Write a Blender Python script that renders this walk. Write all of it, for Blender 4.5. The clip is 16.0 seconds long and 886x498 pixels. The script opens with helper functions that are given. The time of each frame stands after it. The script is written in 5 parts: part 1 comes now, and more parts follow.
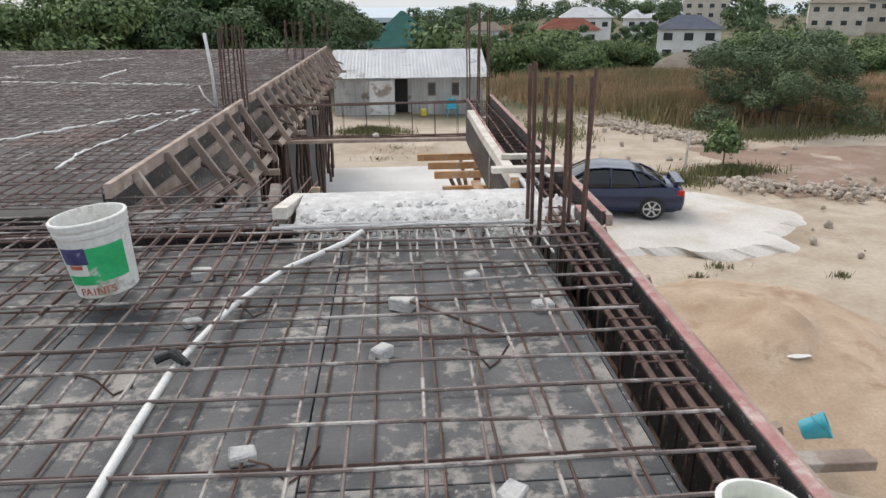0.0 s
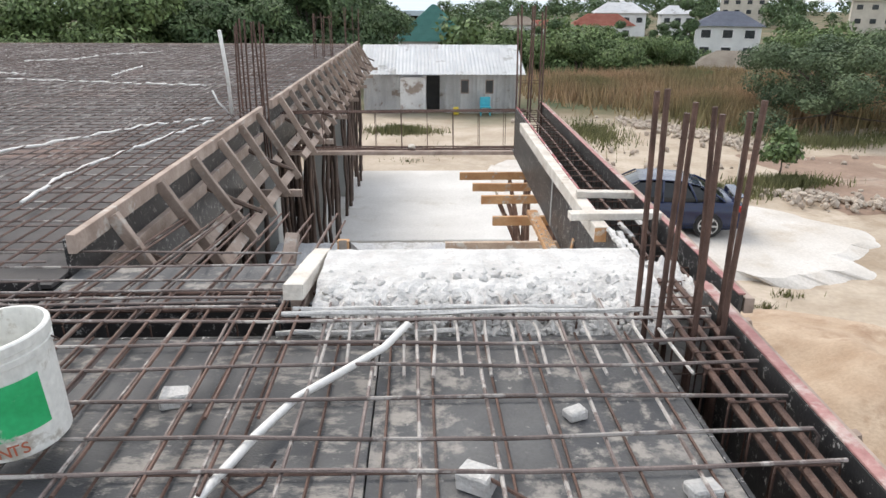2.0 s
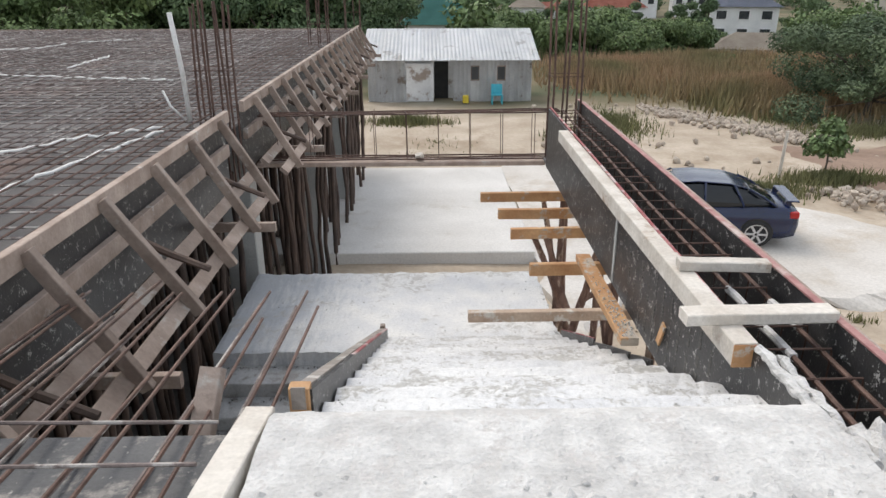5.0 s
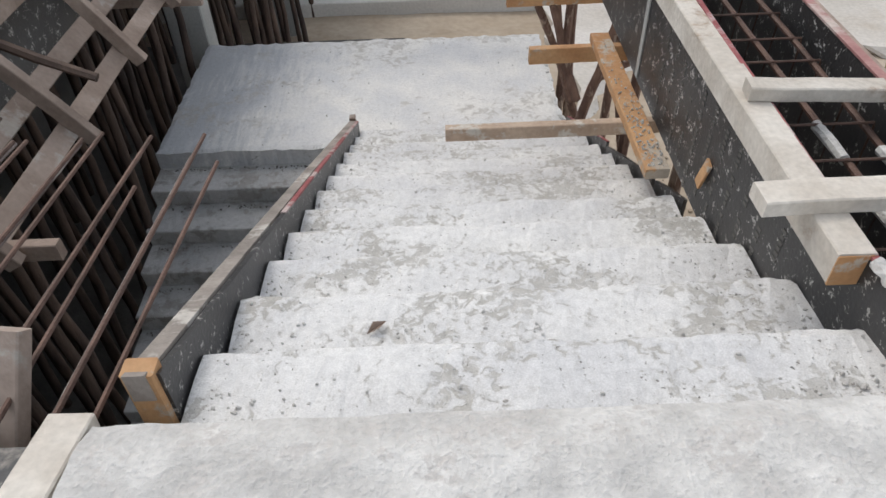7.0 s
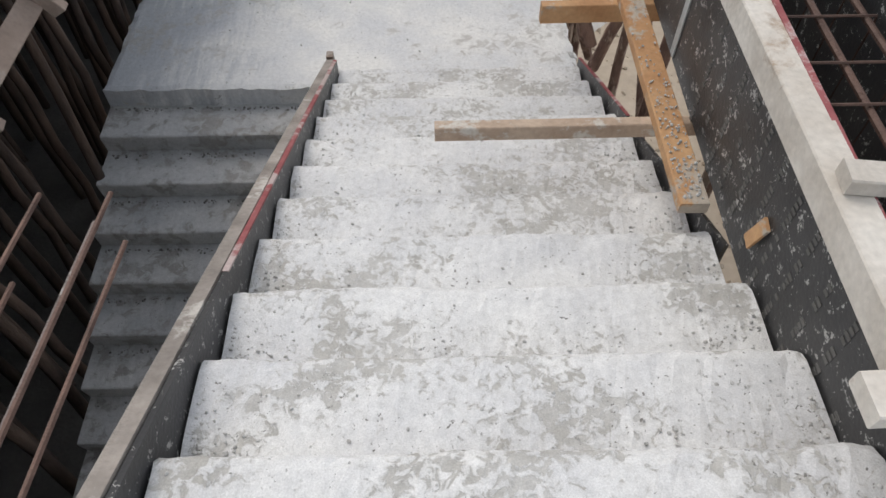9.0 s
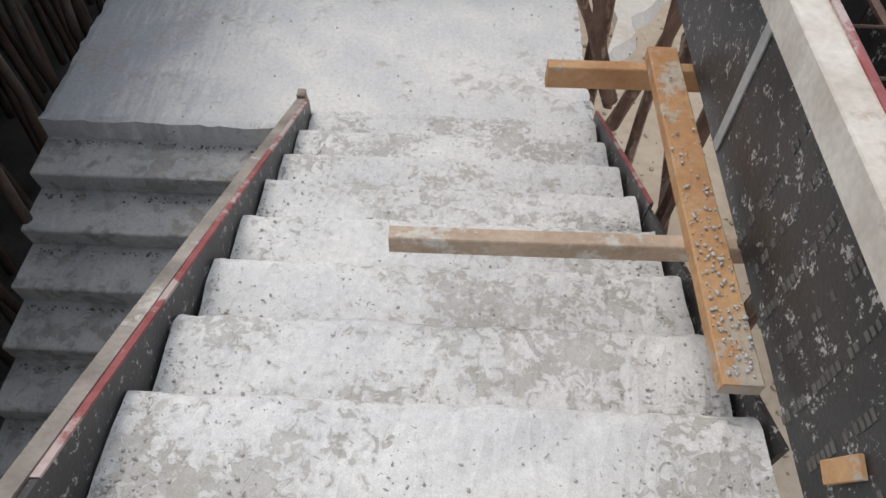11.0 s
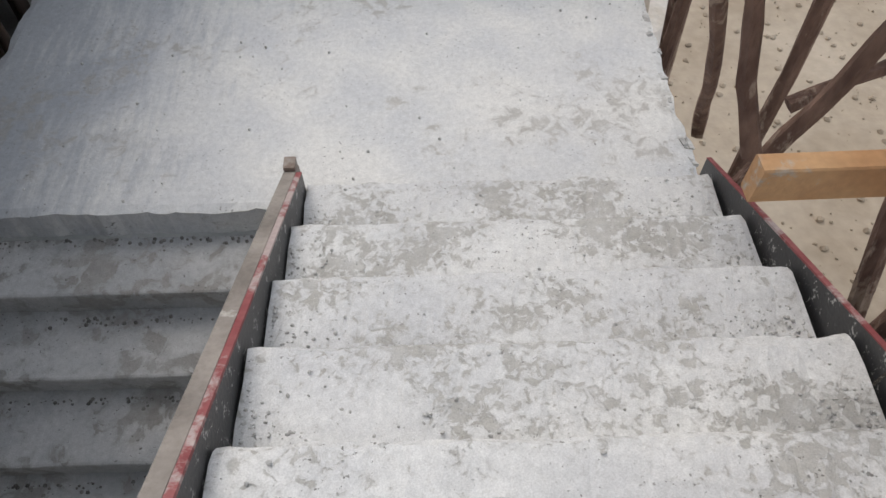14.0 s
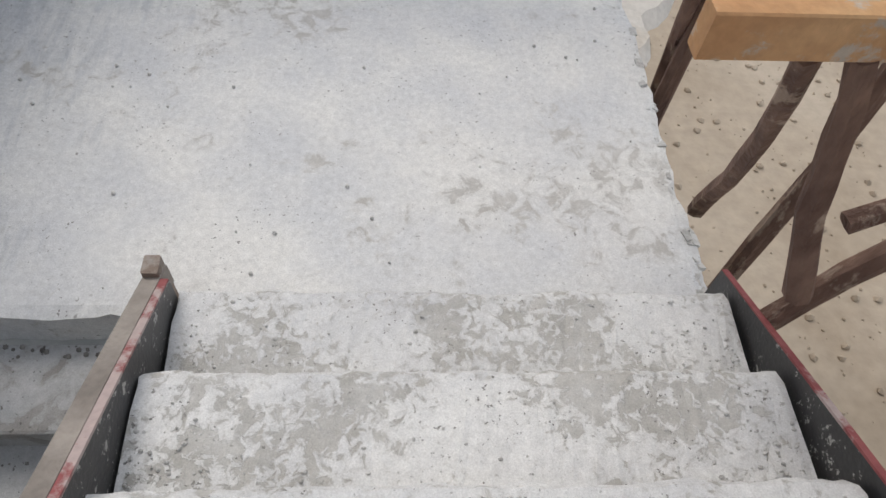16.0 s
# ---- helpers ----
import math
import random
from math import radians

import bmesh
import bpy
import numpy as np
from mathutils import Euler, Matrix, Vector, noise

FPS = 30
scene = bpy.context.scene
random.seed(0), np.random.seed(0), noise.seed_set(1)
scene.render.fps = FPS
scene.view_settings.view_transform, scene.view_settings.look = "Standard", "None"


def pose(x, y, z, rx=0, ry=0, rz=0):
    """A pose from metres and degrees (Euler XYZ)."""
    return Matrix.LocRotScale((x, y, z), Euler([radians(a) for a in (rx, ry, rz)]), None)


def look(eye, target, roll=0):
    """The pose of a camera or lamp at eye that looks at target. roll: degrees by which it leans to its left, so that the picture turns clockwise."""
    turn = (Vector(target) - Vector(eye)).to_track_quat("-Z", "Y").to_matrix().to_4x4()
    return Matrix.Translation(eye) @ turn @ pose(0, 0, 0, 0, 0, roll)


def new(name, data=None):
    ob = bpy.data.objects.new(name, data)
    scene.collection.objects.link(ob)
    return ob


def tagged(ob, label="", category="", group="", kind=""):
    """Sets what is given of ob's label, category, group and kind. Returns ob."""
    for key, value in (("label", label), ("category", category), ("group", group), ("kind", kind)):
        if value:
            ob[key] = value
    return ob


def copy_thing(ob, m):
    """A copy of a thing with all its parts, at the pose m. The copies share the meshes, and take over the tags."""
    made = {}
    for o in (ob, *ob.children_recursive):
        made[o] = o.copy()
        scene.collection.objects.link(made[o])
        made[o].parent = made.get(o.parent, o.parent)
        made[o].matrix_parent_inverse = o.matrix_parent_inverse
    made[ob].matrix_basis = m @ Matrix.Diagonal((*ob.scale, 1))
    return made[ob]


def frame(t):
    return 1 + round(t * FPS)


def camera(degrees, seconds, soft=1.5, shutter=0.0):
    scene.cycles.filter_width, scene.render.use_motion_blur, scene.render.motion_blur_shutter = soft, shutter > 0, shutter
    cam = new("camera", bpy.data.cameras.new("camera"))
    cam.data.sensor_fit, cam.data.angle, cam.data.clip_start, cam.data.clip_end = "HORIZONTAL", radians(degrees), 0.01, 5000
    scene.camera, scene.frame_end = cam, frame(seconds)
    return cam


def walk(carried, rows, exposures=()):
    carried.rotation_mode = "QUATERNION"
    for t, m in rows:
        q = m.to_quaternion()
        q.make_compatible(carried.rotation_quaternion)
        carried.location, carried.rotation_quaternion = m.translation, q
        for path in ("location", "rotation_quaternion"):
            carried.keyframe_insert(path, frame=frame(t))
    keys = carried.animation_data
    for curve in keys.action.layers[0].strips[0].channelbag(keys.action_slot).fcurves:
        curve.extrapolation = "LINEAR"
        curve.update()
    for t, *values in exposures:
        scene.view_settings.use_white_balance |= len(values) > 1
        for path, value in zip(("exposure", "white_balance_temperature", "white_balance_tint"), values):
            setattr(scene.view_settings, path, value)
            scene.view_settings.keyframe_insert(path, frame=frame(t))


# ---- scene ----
cam = camera(65.2, 16.0)
PATH = [
    (0, (-0.578, 0.11, 1.359), (-0.446, 1.992, 0.695), -0.3),
    (0.5, (-0.674, 0.492, 1.391), (-0.58, 2.384, 0.75), -4.1),
    (1, (-0.642, 0.859, 1.375), (-0.551, 2.732, 0.679), -2.6),
    (1.5, (-0.67, 1.18, 1.379), (-0.624, 3.066, 0.714), -2.6),
    (2, (-0.732, 1.507, 1.379), (-0.671, 3.387, 0.699), 0.3),
    (2.5, (-0.794, 1.74, 1.377), (-0.638, 3.601, 0.661), 2.4),
    (3, (-0.828, 2.046, 1.342), (-0.727, 3.899, 0.595), 0.4),
    (3.5, (-0.811, 2.338, 1.374), (-0.712, 4.233, 0.742), 1.9),
    (3.7, (-0.839, 2.471, 1.341), (-0.739, 4.362, 0.698), 1.0),
    (5.8, (-0.724, 3.908, 1.273), (-0.758, 5.709, 0.404), -2.1),
    (6, (-0.726, 4.001, 1.271), (-0.749, 5.773, 0.344), -4.0),
    (6.5, (-0.576, 4.264, 1.178), (-0.554, 5.946, 0.097), -4.3),
    (7, (-0.57, 4.523, 1.151), (-0.56, 5.997, -0.201), -1.9),
    (7.5, (-0.546, 4.918, 1.149), (-0.521, 6.28, -0.316), -1.3),
    (8, (-0.562, 5.035, 1.196), (-0.454, 6.296, -0.353), 5.4),
    (8.2, (-0.552, 5.082, 1.207), (-0.452, 6.328, -0.354), 4.4),
    (10.3, (-0.468, 5.885, 1.011), (-0.516, 7.041, -0.621), -3.8),
    (10.5, (-0.44, 5.946, 0.949), (-0.489, 7.134, -0.659), -1.7),
    (11, (-0.35, 6.147, 0.883), (-0.361, 7.359, -0.708), 2.0),
    (11.5, (-0.393, 6.347, 0.77), (-0.387, 7.536, -0.839), 0.7),
    (12, (-0.387, 6.551, 0.687), (-0.425, 7.697, -0.951), 0.9),
    (12.5, (-0.385, 6.754, 0.58), (-0.467, 7.921, -1.042), 3.0),
    (13, (-0.538, 6.976, 0.464), (-0.559, 8.156, -1.151), 0.9),
    (13.5, (-0.619, 7.14, 0.44), (-0.657, 8.288, -1.197), -1.4),
    (14, (-0.643, 7.326, 0.3), (-0.623, 8.483, -1.33), -0.7),
    (14.5, (-0.695, 7.505, 0.214), (-0.629, 8.599, -1.459), 2.7),
    (15, (-0.722, 7.685, 0.166), (-0.599, 8.836, -1.465), 4.6),
    (15.5, (-0.628, 7.941, 0.047), (-0.481, 9.046, -1.614), 6.2),
    (16, (-0.571, 8.122, -0.058), (-0.403, 9.242, -1.707), 7.7),
]
EXPOSURES = [(0, 0.30), (0.6, 0.54), (2, 0.63), (3.5, 0.50), (6, 0.20), (7, 0.02), (8, -0.02), (12, 0.04), (14, -0.02), (16, 0.0)]
walk(cam, [(t, look(eye, target, roll)) for t, eye, target, roll in PATH], EXPOSURES)

# ---- world, sun, exposure ----
SUN_ELEV, SUN_AZ = 55, 328
world = bpy.data.worlds.new("overcast_sky")
scene.world = world
world.use_nodes = True
wn, wl = world.node_tree.nodes, world.node_tree.links
wn.clear()
sky = wn.new("ShaderNodeTexSky")
sky.sky_type, sky.sun_disc = "NISHITA", False
sky.sun_elevation, sky.sun_rotation = radians(SUN_ELEV), radians(SUN_AZ)
sky.dust_density, sky.air_density = 4.0, 1.2
bg_sky, bg_cloud, addw, outw = wn.new("ShaderNodeBackground"), wn.new("ShaderNodeBackground"), wn.new("ShaderNodeAddShader"), wn.new("ShaderNodeOutputWorld")
bg_sky.inputs[1].default_value = 0.05
cl, cr, ctc = wn.new("ShaderNodeTexNoise"), wn.new("ShaderNodeValToRGB"), wn.new("ShaderNodeTexCoord")
cl.inputs["Scale"].default_value, cl.inputs["Detail"].default_value = 2.2, 5
cr.color_ramp.elements[0].position, cr.color_ramp.elements[0].color = 0.3, (0.69, 0.735, 0.79, 1)
cr.color_ramp.elements[1].position, cr.color_ramp.elements[1].color = 0.75, (0.92, 0.935, 0.955, 1)
bg_cloud.inputs[1].default_value = 0.75
wl.new(ctc.outputs["Generated"], cl.inputs["Vector"])
wl.new(cl.outputs["Fac"], cr.inputs[0])
wl.new(cr.outputs[0], bg_cloud.inputs[0])
wl.new(sky.outputs[0], bg_sky.inputs[0])
wl.new(bg_sky.outputs[0], addw.inputs[0])
wl.new(bg_cloud.outputs[0], addw.inputs[1])
wl.new(addw.outputs[0], outw.inputs[0])
sun = new("sun", bpy.data.lights.new("sun", "SUN"))
sun.data.energy, sun.data.angle, sun.data.color = 1.0, radians(25), (1.0, 0.95, 0.88)
az, el = radians(SUN_AZ), radians(SUN_ELEV)
sun.matrix_world = look((0, 0, 30), Vector((0, 0, 30)) - Vector((math.sin(az) * math.cos(el), math.cos(az) * math.cos(el), math.sin(el))))

# ---- materials ----


def mat(name, a, b, scale=6.0, rough=0.8, bump=0.2, fine=60.0, metal=0.0, stain=None, stain_scale=2.0, stain_at=0.55, stretch=(1, 1, 1), vary=0.0, island=0.0, soft=0.08, specks=0.0):
    """Two-scale procedural surface: a..b by coarse noise, fine grain on top, optional stains with their own outline."""
    m = bpy.data.materials.new(name)
    m.use_nodes = True
    n, l = m.node_tree.nodes, m.node_tree.links
    p = n["Principled BSDF"]
    tc, mp = n.new("ShaderNodeTexCoord"), n.new("ShaderNodeMapping")
    mp.inputs["Scale"].default_value = stretch
    l.new(tc.outputs["Object"], mp.inputs[0])
    add = n.new("ShaderNodeVectorMath")
    oi = n.new("ShaderNodeObjectInfo")
    mul = n.new("ShaderNodeMath")
    mul.operation = "MULTIPLY"
    mul.inputs[1].default_value = 37.0 if vary else 0.0
    l.new(oi.outputs["Random"], mul.inputs[0])
    l.new(mp.outputs[0], add.inputs[0])
    l.new(mul.outputs[0], add.inputs[1])
    c1, c2 = n.new("ShaderNodeTexNoise"), n.new("ShaderNodeTexNoise")
    for t, s, d in ((c1, scale, 6), (c2, fine, 4)):
        t.inputs["Scale"].default_value, t.inputs["Detail"].default_value = s, d
        l.new(add.outputs[0], t.inputs["Vector"])
    r = n.new("ShaderNodeValToRGB")
    r.color_ramp.elements[0].position, r.color_ramp.elements[0].color = 0.32, (*a, 1)
    r.color_ramp.elements[1].position, r.color_ramp.elements[1].color = 0.68, (*b, 1)
    l.new(c1.outputs["Fac"], r.inputs[0])
    col = r.outputs[0]
    if stain:
        c3, r3, mx3 = n.new("ShaderNodeTexNoise"), n.new("ShaderNodeValToRGB"), n.new("ShaderNodeMix")
        c3.inputs["Scale"].default_value, c3.inputs["Detail"].default_value, c3.inputs["Roughness"].default_value = stain_scale, 9, 0.68
        c3.inputs["Distortion"].default_value = 0.15
        l.new(add.outputs[0], c3.inputs["Vector"])
        r3.color_ramp.elements[0].position, r3.color_ramp.elements[1].position = stain_at, stain_at + soft
        c4, big = n.new("ShaderNodeTexNoise"), n.new("ShaderNodeMath")
        c4.inputs["Scale"].default_value, c4.inputs["Detail"].default_value = stain_scale / 3.7, 3
        l.new(add.outputs[0], c4.inputs["Vector"])
        big.operation, big.inputs[1].default_value = "MULTIPLY_ADD", 0.75
        sub_ = n.new("ShaderNodeMath")
        sub_.operation, sub_.inputs[1].default_value = "SUBTRACT", 0.375
        l.new(c3.outputs["Fac"], sub_.inputs[0])
        l.new(c4.outputs["Fac"], big.inputs[0])
        l.new(sub_.outputs[0], big.inputs[2])
        l.new(big.outputs[0], r3.inputs[0])
        mx3.data_type = "RGBA"
        l.new(r3.outputs[0], mx3.inputs["Factor"])
        l.new(col, mx3.inputs["A"])
        mx3.inputs["B"].default_value = (*stain, 1)
        col = mx3.outputs["Result"]
    if specks:
        c5, r5, mx5 = n.new("ShaderNodeTexNoise"), n.new("ShaderNodeValToRGB"), n.new("ShaderNodeMix")
        c5.inputs["Scale"].default_value, c5.inputs["Detail"].default_value = specks, 3
        l.new(add.outputs[0], c5.inputs["Vector"])
        r5.color_ramp.elements[0].position, r5.color_ramp.elements[1].position = 0.69, 0.73
        l.new(c5.outputs["Fac"], r5.inputs[0])
        mx5.data_type = "RGBA"
        l.new(r5.outputs[0], mx5.inputs["Factor"])
        l.new(col, mx5.inputs["A"])
        mx5.inputs["B"].default_value = (0.30, 0.29, 0.27, 1)
        col = mx5.outputs["Result"]
    hs = n.new("ShaderNodeHueSaturation")
    l.new(col, hs.inputs["Color"])
    v = n.new("ShaderNodeMapRange")
    v.inputs["To Min"].default_value, v.inputs["To Max"].default_value = 0.78, 1.22
    l.new(c2.outputs["Fac"], v.inputs[0])
    val = v.outputs[0]
    if vary or island:
        src = oi.outputs["Random"]
        if island:
            src = n.new("ShaderNodeNewGeometry").outputs["Random Per Island"]
        w = n.new("ShaderNodeMapRange")
        k = vary or island
        w.inputs["To Min"].default_value, w.inputs["To Max"].default_value = 1 - k, 1 + k
        l.new(src, w.inputs[0])
        m2 = n.new("ShaderNodeMath")
        m2.operation = "MULTIPLY"
        l.new(val, m2.inputs[0])
        l.new(w.outputs[0], m2.inputs[1])
        val = m2.outputs[0]
    l.new(val, hs.inputs["Value"])
    l.new(hs.outputs[0], p.inputs["Base Color"])
    p.inputs["Roughness"].default_value, p.inputs["Metallic"].default_value = rough, metal
    if bump:
        bp = n.new("ShaderNodeBump")
        bp.inputs["Strength"].default_value, bp.inputs["Distance"].default_value = bump, 0.01
        mixh = n.new("ShaderNodeMath")
        mixh.operation = "ADD"
        l.new(c1.outputs["Fac"], mixh.inputs[0])
        l.new(c2.outputs["Fac"], mixh.inputs[1])
        l.new(mixh.outputs[0], bp.inputs["Height"])
        l.new(bp.outputs[0], p.inputs["Normal"])
    return m



def concrete(name, a, b, worn, worn_at=0.54, worn_scale=24.0, cluster=2.6, rough=0.88, pits=75.0, streak_shade=None, bump=0.6):
    """Trowelled cement: soft clouds, clustered patches where the white skin has peeled off, pits and grit."""
    m = bpy.data.materials.new(name)
    m.use_nodes = True
    n, l = m.node_tree.nodes, m.node_tree.links
    p = n["Principled BSDF"]
    tc = n.new("ShaderNodeTexCoord")

    def noise_tex(scale, detail, roughness=0.55, distortion=0.0, vec=None):
        t = n.new("ShaderNodeTexNoise")
        t.inputs["Scale"].default_value, t.inputs["Detail"].default_value = scale, detail
        t.inputs["Roughness"].default_value, t.inputs["Distortion"].default_value = roughness, distortion
        l.new(vec or tc.outputs["Object"], t.inputs["Vector"])
        return t.outputs["Fac"]

    def remap(src, lo, hi, to0=0.0, to1=1.0):
        r = n.new("ShaderNodeMapRange")
        for k, v in zip(("From Min", "From Max", "To Min", "To Max"), (lo, hi, to0, to1)):
            r.inputs[k].default_value = v
        l.new(src, r.inputs[0])
        return r.outputs[0]

    def calc(op, x, y):
        q = n.new("ShaderNodeMath")
        q.operation = op
        for k, v in enumerate((x, y)):
            if isinstance(v, float):
                q.inputs[k].default_value = v
            else:
                l.new(v, q.inputs[k])
        return q.outputs[0]

    def blend(f, x, y):
        q = n.new("ShaderNodeMix")
        q.data_type = "RGBA"
        l.new(f, q.inputs["Factor"])
        for k, v in (("A", x), ("B", y)):
            if isinstance(v, tuple):
                q.inputs[k].default_value = (*v, 1)
            else:
                l.new(v, q.inputs[k])
        return q.outputs["Result"]

    cloud = noise_tex(2.1, 5, 0.6)
    col = blend(remap(cloud, 0.36, 0.64), a, b)
    # trowel streaks, with the slab's bluish shade painted in towards low X
    if streak_shade:
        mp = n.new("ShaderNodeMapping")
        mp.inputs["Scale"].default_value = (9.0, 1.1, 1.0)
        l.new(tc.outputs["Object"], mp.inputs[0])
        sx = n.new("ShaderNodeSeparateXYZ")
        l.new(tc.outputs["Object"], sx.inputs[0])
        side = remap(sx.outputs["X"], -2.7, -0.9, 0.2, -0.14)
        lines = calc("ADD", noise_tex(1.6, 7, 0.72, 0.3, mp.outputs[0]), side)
        shade_blots = calc("ADD", noise_tex(1.7, 6, 0.65, 0.6), side)
        col = blend(remap(calc("ADD", calc("MULTIPLY", lines, 0.6), calc("MULTIPLY", shade_blots, 0.4)), 0.52, 0.68, 0.0, 0.8), col, streak_shade)
    where = remap(noise_tex(cluster, 3, 0.6), 0.42, 0.66, -0.13, 0.13)
    ragged = calc("ADD", noise_tex(worn_scale, 8, 0.62, 0.7), where)
    peel = remap(ragged, worn_at, worn_at + 0.045)
    halo = remap(ragged, worn_at - 0.10, worn_at + 0.02, 0.0, 0.34)
    col = blend(halo, col, worn)
    col = blend(calc("MULTIPLY", peel, remap(noise_tex(9.0, 4), 0.3, 0.65, 0.3, 0.95)), col, worn)
    pit = remap(noise_tex(pits, 2, 0.5), 0.665, 0.70, 0.0, 0.9)
    pit = calc("MULTIPLY", pit, remap(noise_tex(5.0, 3), 0.42, 0.6))
    col = blend(pit, col, tuple(v * 0.5 for v in worn))
    grain = noise_tex(230.0, 3, 0.7)
    hs = n.new("ShaderNodeHueSaturation")
    l.new(col, hs.inputs["Color"])
    l.new(calc("MULTIPLY", remap(grain, 0.25, 0.75, 0.82, 1.16), remap(noise_tex(38.0, 5, 0.7), 0.3, 0.7, 0.88, 1.1)), hs.inputs["Value"])
    l.new(hs.outputs[0], p.inputs["Base Color"])
    p.inputs["Roughness"].default_value = rough
    bp = n.new("ShaderNodeBump")
    bp.inputs["Strength"].default_value, bp.inputs["Distance"].default_value = bump, 0.008
    h = calc("SUBTRACT", calc("ADD", calc("MULTIPLY", noise_tex(16.0, 6, 0.6), 0.9), calc("MULTIPLY", grain, 0.22)), calc("ADD", calc("MULTIPLY", peel, 0.25), calc("MULTIPLY", pit, 0.6)))
    l.new(h, bp.inputs["Height"])
    l.new(bp.outputs[0], p.inputs["Normal"])
    return m


CONC = concrete("white_cement_concrete", (0.62, 0.62, 0.625), (0.74, 0.735, 0.72), (0.43, 0.415, 0.385), 0.55, 30.0)
CONC_ROUGH = mat("rough_concrete", (0.46, 0.45, 0.435), (0.64, 0.63, 0.61), 9, 0.9, 0.9, 70, stain=(0.52, 0.50, 0.48), stain_scale=30, stain_at=0.57, island=0.10)
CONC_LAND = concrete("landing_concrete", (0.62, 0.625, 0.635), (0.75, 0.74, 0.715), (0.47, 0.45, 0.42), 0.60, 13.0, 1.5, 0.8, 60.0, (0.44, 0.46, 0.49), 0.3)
# Darker than CONC: the lower flight's shade is in this colour; also grey walls.
CONC_GREY = concrete("grey_shaded_concrete", (0.40, 0.405, 0.41), (0.56, 0.555, 0.545), (0.30, 0.285, 0.265), 0.53, 12.0, 3.0, 0.85, 60.0)
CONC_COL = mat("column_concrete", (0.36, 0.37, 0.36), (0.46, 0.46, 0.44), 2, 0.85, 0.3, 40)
PLYB = mat("black_film_plywood", (0.022, 0.022, 0.024), (0.058, 0.056, 0.055), 2.2, 0.42, 0.15, 70, stain=(0.42, 0.41, 0.39), stain_scale=80, stain_at=0.625, soft=0.05)
DECK = mat("dusty_deck_plywood", (0.058, 0.06, 0.065), (0.125, 0.125, 0.125), 2.5, 0.7, 0.4, 75, stain=(0.29, 0.27, 0.245), stain_scale=11, stain_at=0.525, vary=0.2, soft=0.13, specks=34)
DECKF = mat("slab_deck_plywood", (0.07, 0.065, 0.065), (0.125, 0.115, 0.11), 1.2, 0.8, 0.2, 40, stain=(0.17, 0.10, 0.075), stain_scale=0.35, stain_at=0.56, vary=0.2, soft=0.2)
REDD = mat("dusty_red_edge", (0.30, 0.13, 0.125), (0.42, 0.24, 0.22), 9, 0.8, 0.3, 60, stain=(0.50, 0.42, 0.38), stain_scale=6, stain_at=0.52, soft=0.15)
RED = mat("red_edge_paint", (0.23, 0.05, 0.053), (0.32, 0.10, 0.10), 12, 0.7, 0.2, 60, stain=(0.45, 0.36, 0.34), stain_scale=7, stain_at=0.53)
WOOD = mat("weathered_timber", (0.24, 0.18, 0.145), (0.40, 0.32, 0.27), 4, 0.85, 0.4, 40, stretch=(1, 1, 1), stain=(0.42, 0.38, 0.34), stain_scale=6, stain_at=0.6, vary=0.2)
WOODO = mat("orange_pine_timber", (0.42, 0.215, 0.095), (0.57, 0.345, 0.175), 5, 0.75, 0.4, 50, stain=(0.46, 0.40, 0.33), stain_scale=12, stain_at=0.56, vary=0.12)
WOODW = mat("cement_whitened_timber", (0.50, 0.45, 0.39), (0.66, 0.62, 0.56), 6, 0.85, 0.4, 50, stain=(0.40, 0.32, 0.25), stain_scale=5, stain_at=0.62, vary=0.08)
POLE = mat("bark_pole", (0.055, 0.04, 0.035), (0.13, 0.09, 0.07), 9, 0.9, 0.7, 45, stretch=(1, 1, 0.3), vary=0.25)
POLER = mat("reddish_bark_pole", (0.11, 0.062, 0.047), (0.25, 0.155, 0.115), 14, 0.9, 1.0, 60, stretch=(1, 1, 0.35), vary=0.15, stain=(0.36, 0.27, 0.21), stain_scale=16, stain_at=0.58)
RAILW = mat("grey_weathered_rail", (0.20, 0.175, 0.155), (0.36, 0.32, 0.285), 6, 0.9, 0.5, 55, stain=(0.50, 0.47, 0.43), stain_scale=9, stain_at=0.6)
TANW = mat("tan_cement_stained_timber", (0.40, 0.29, 0.21), (0.55, 0.43, 0.33), 6, 0.85, 0.5, 50, stain=(0.60, 0.56, 0.50), stain_scale=11, stain_at=0.55, vary=0.08)
BAR = mat("rusty_rebar", (0.12, 0.092, 0.083), (0.23, 0.185, 0.17), 5, 0.65, 0.6, 90, metal=0.25, stain=(0.40, 0.37, 0.345), stain_scale=7, stain_at=0.54, vary=0.18)
BARD = mat("brown_rebar", (0.075, 0.045, 0.036), (0.15, 0.09, 0.07), 9, 0.65, 0.5, 90, metal=0.3, vary=0.15)
BARC = mat("cement_coated_rebar", (0.28, 0.25, 0.23), (0.50, 0.47, 0.44), 9, 0.8, 0.5, 60, vary=0.15)
PVC = mat("white_pvc", (0.62, 0.61, 0.58), (0.72, 0.71, 0.69), 8, 0.45, 0.05, 60, stain=(0.45, 0.43, 0.40), stain_scale=9, stain_at=0.62)
SAND = mat("sandy_ground", (0.36, 0.29, 0.215), (0.49, 0.415, 0.33), 0.9, 0.95, 1.0, 9, stain=(0.31, 0.24, 0.17), stain_scale=0.5, stain_at=0.55, soft=0.16)
APRON = mat("pale_concrete_yard", (0.55, 0.53, 0.50), (0.66, 0.64, 0.61), 0.8, 0.9, 0.3, 25, stain=(0.42, 0.38, 0.32), stain_scale=0.7, stain_at=0.62, soft=0.2)
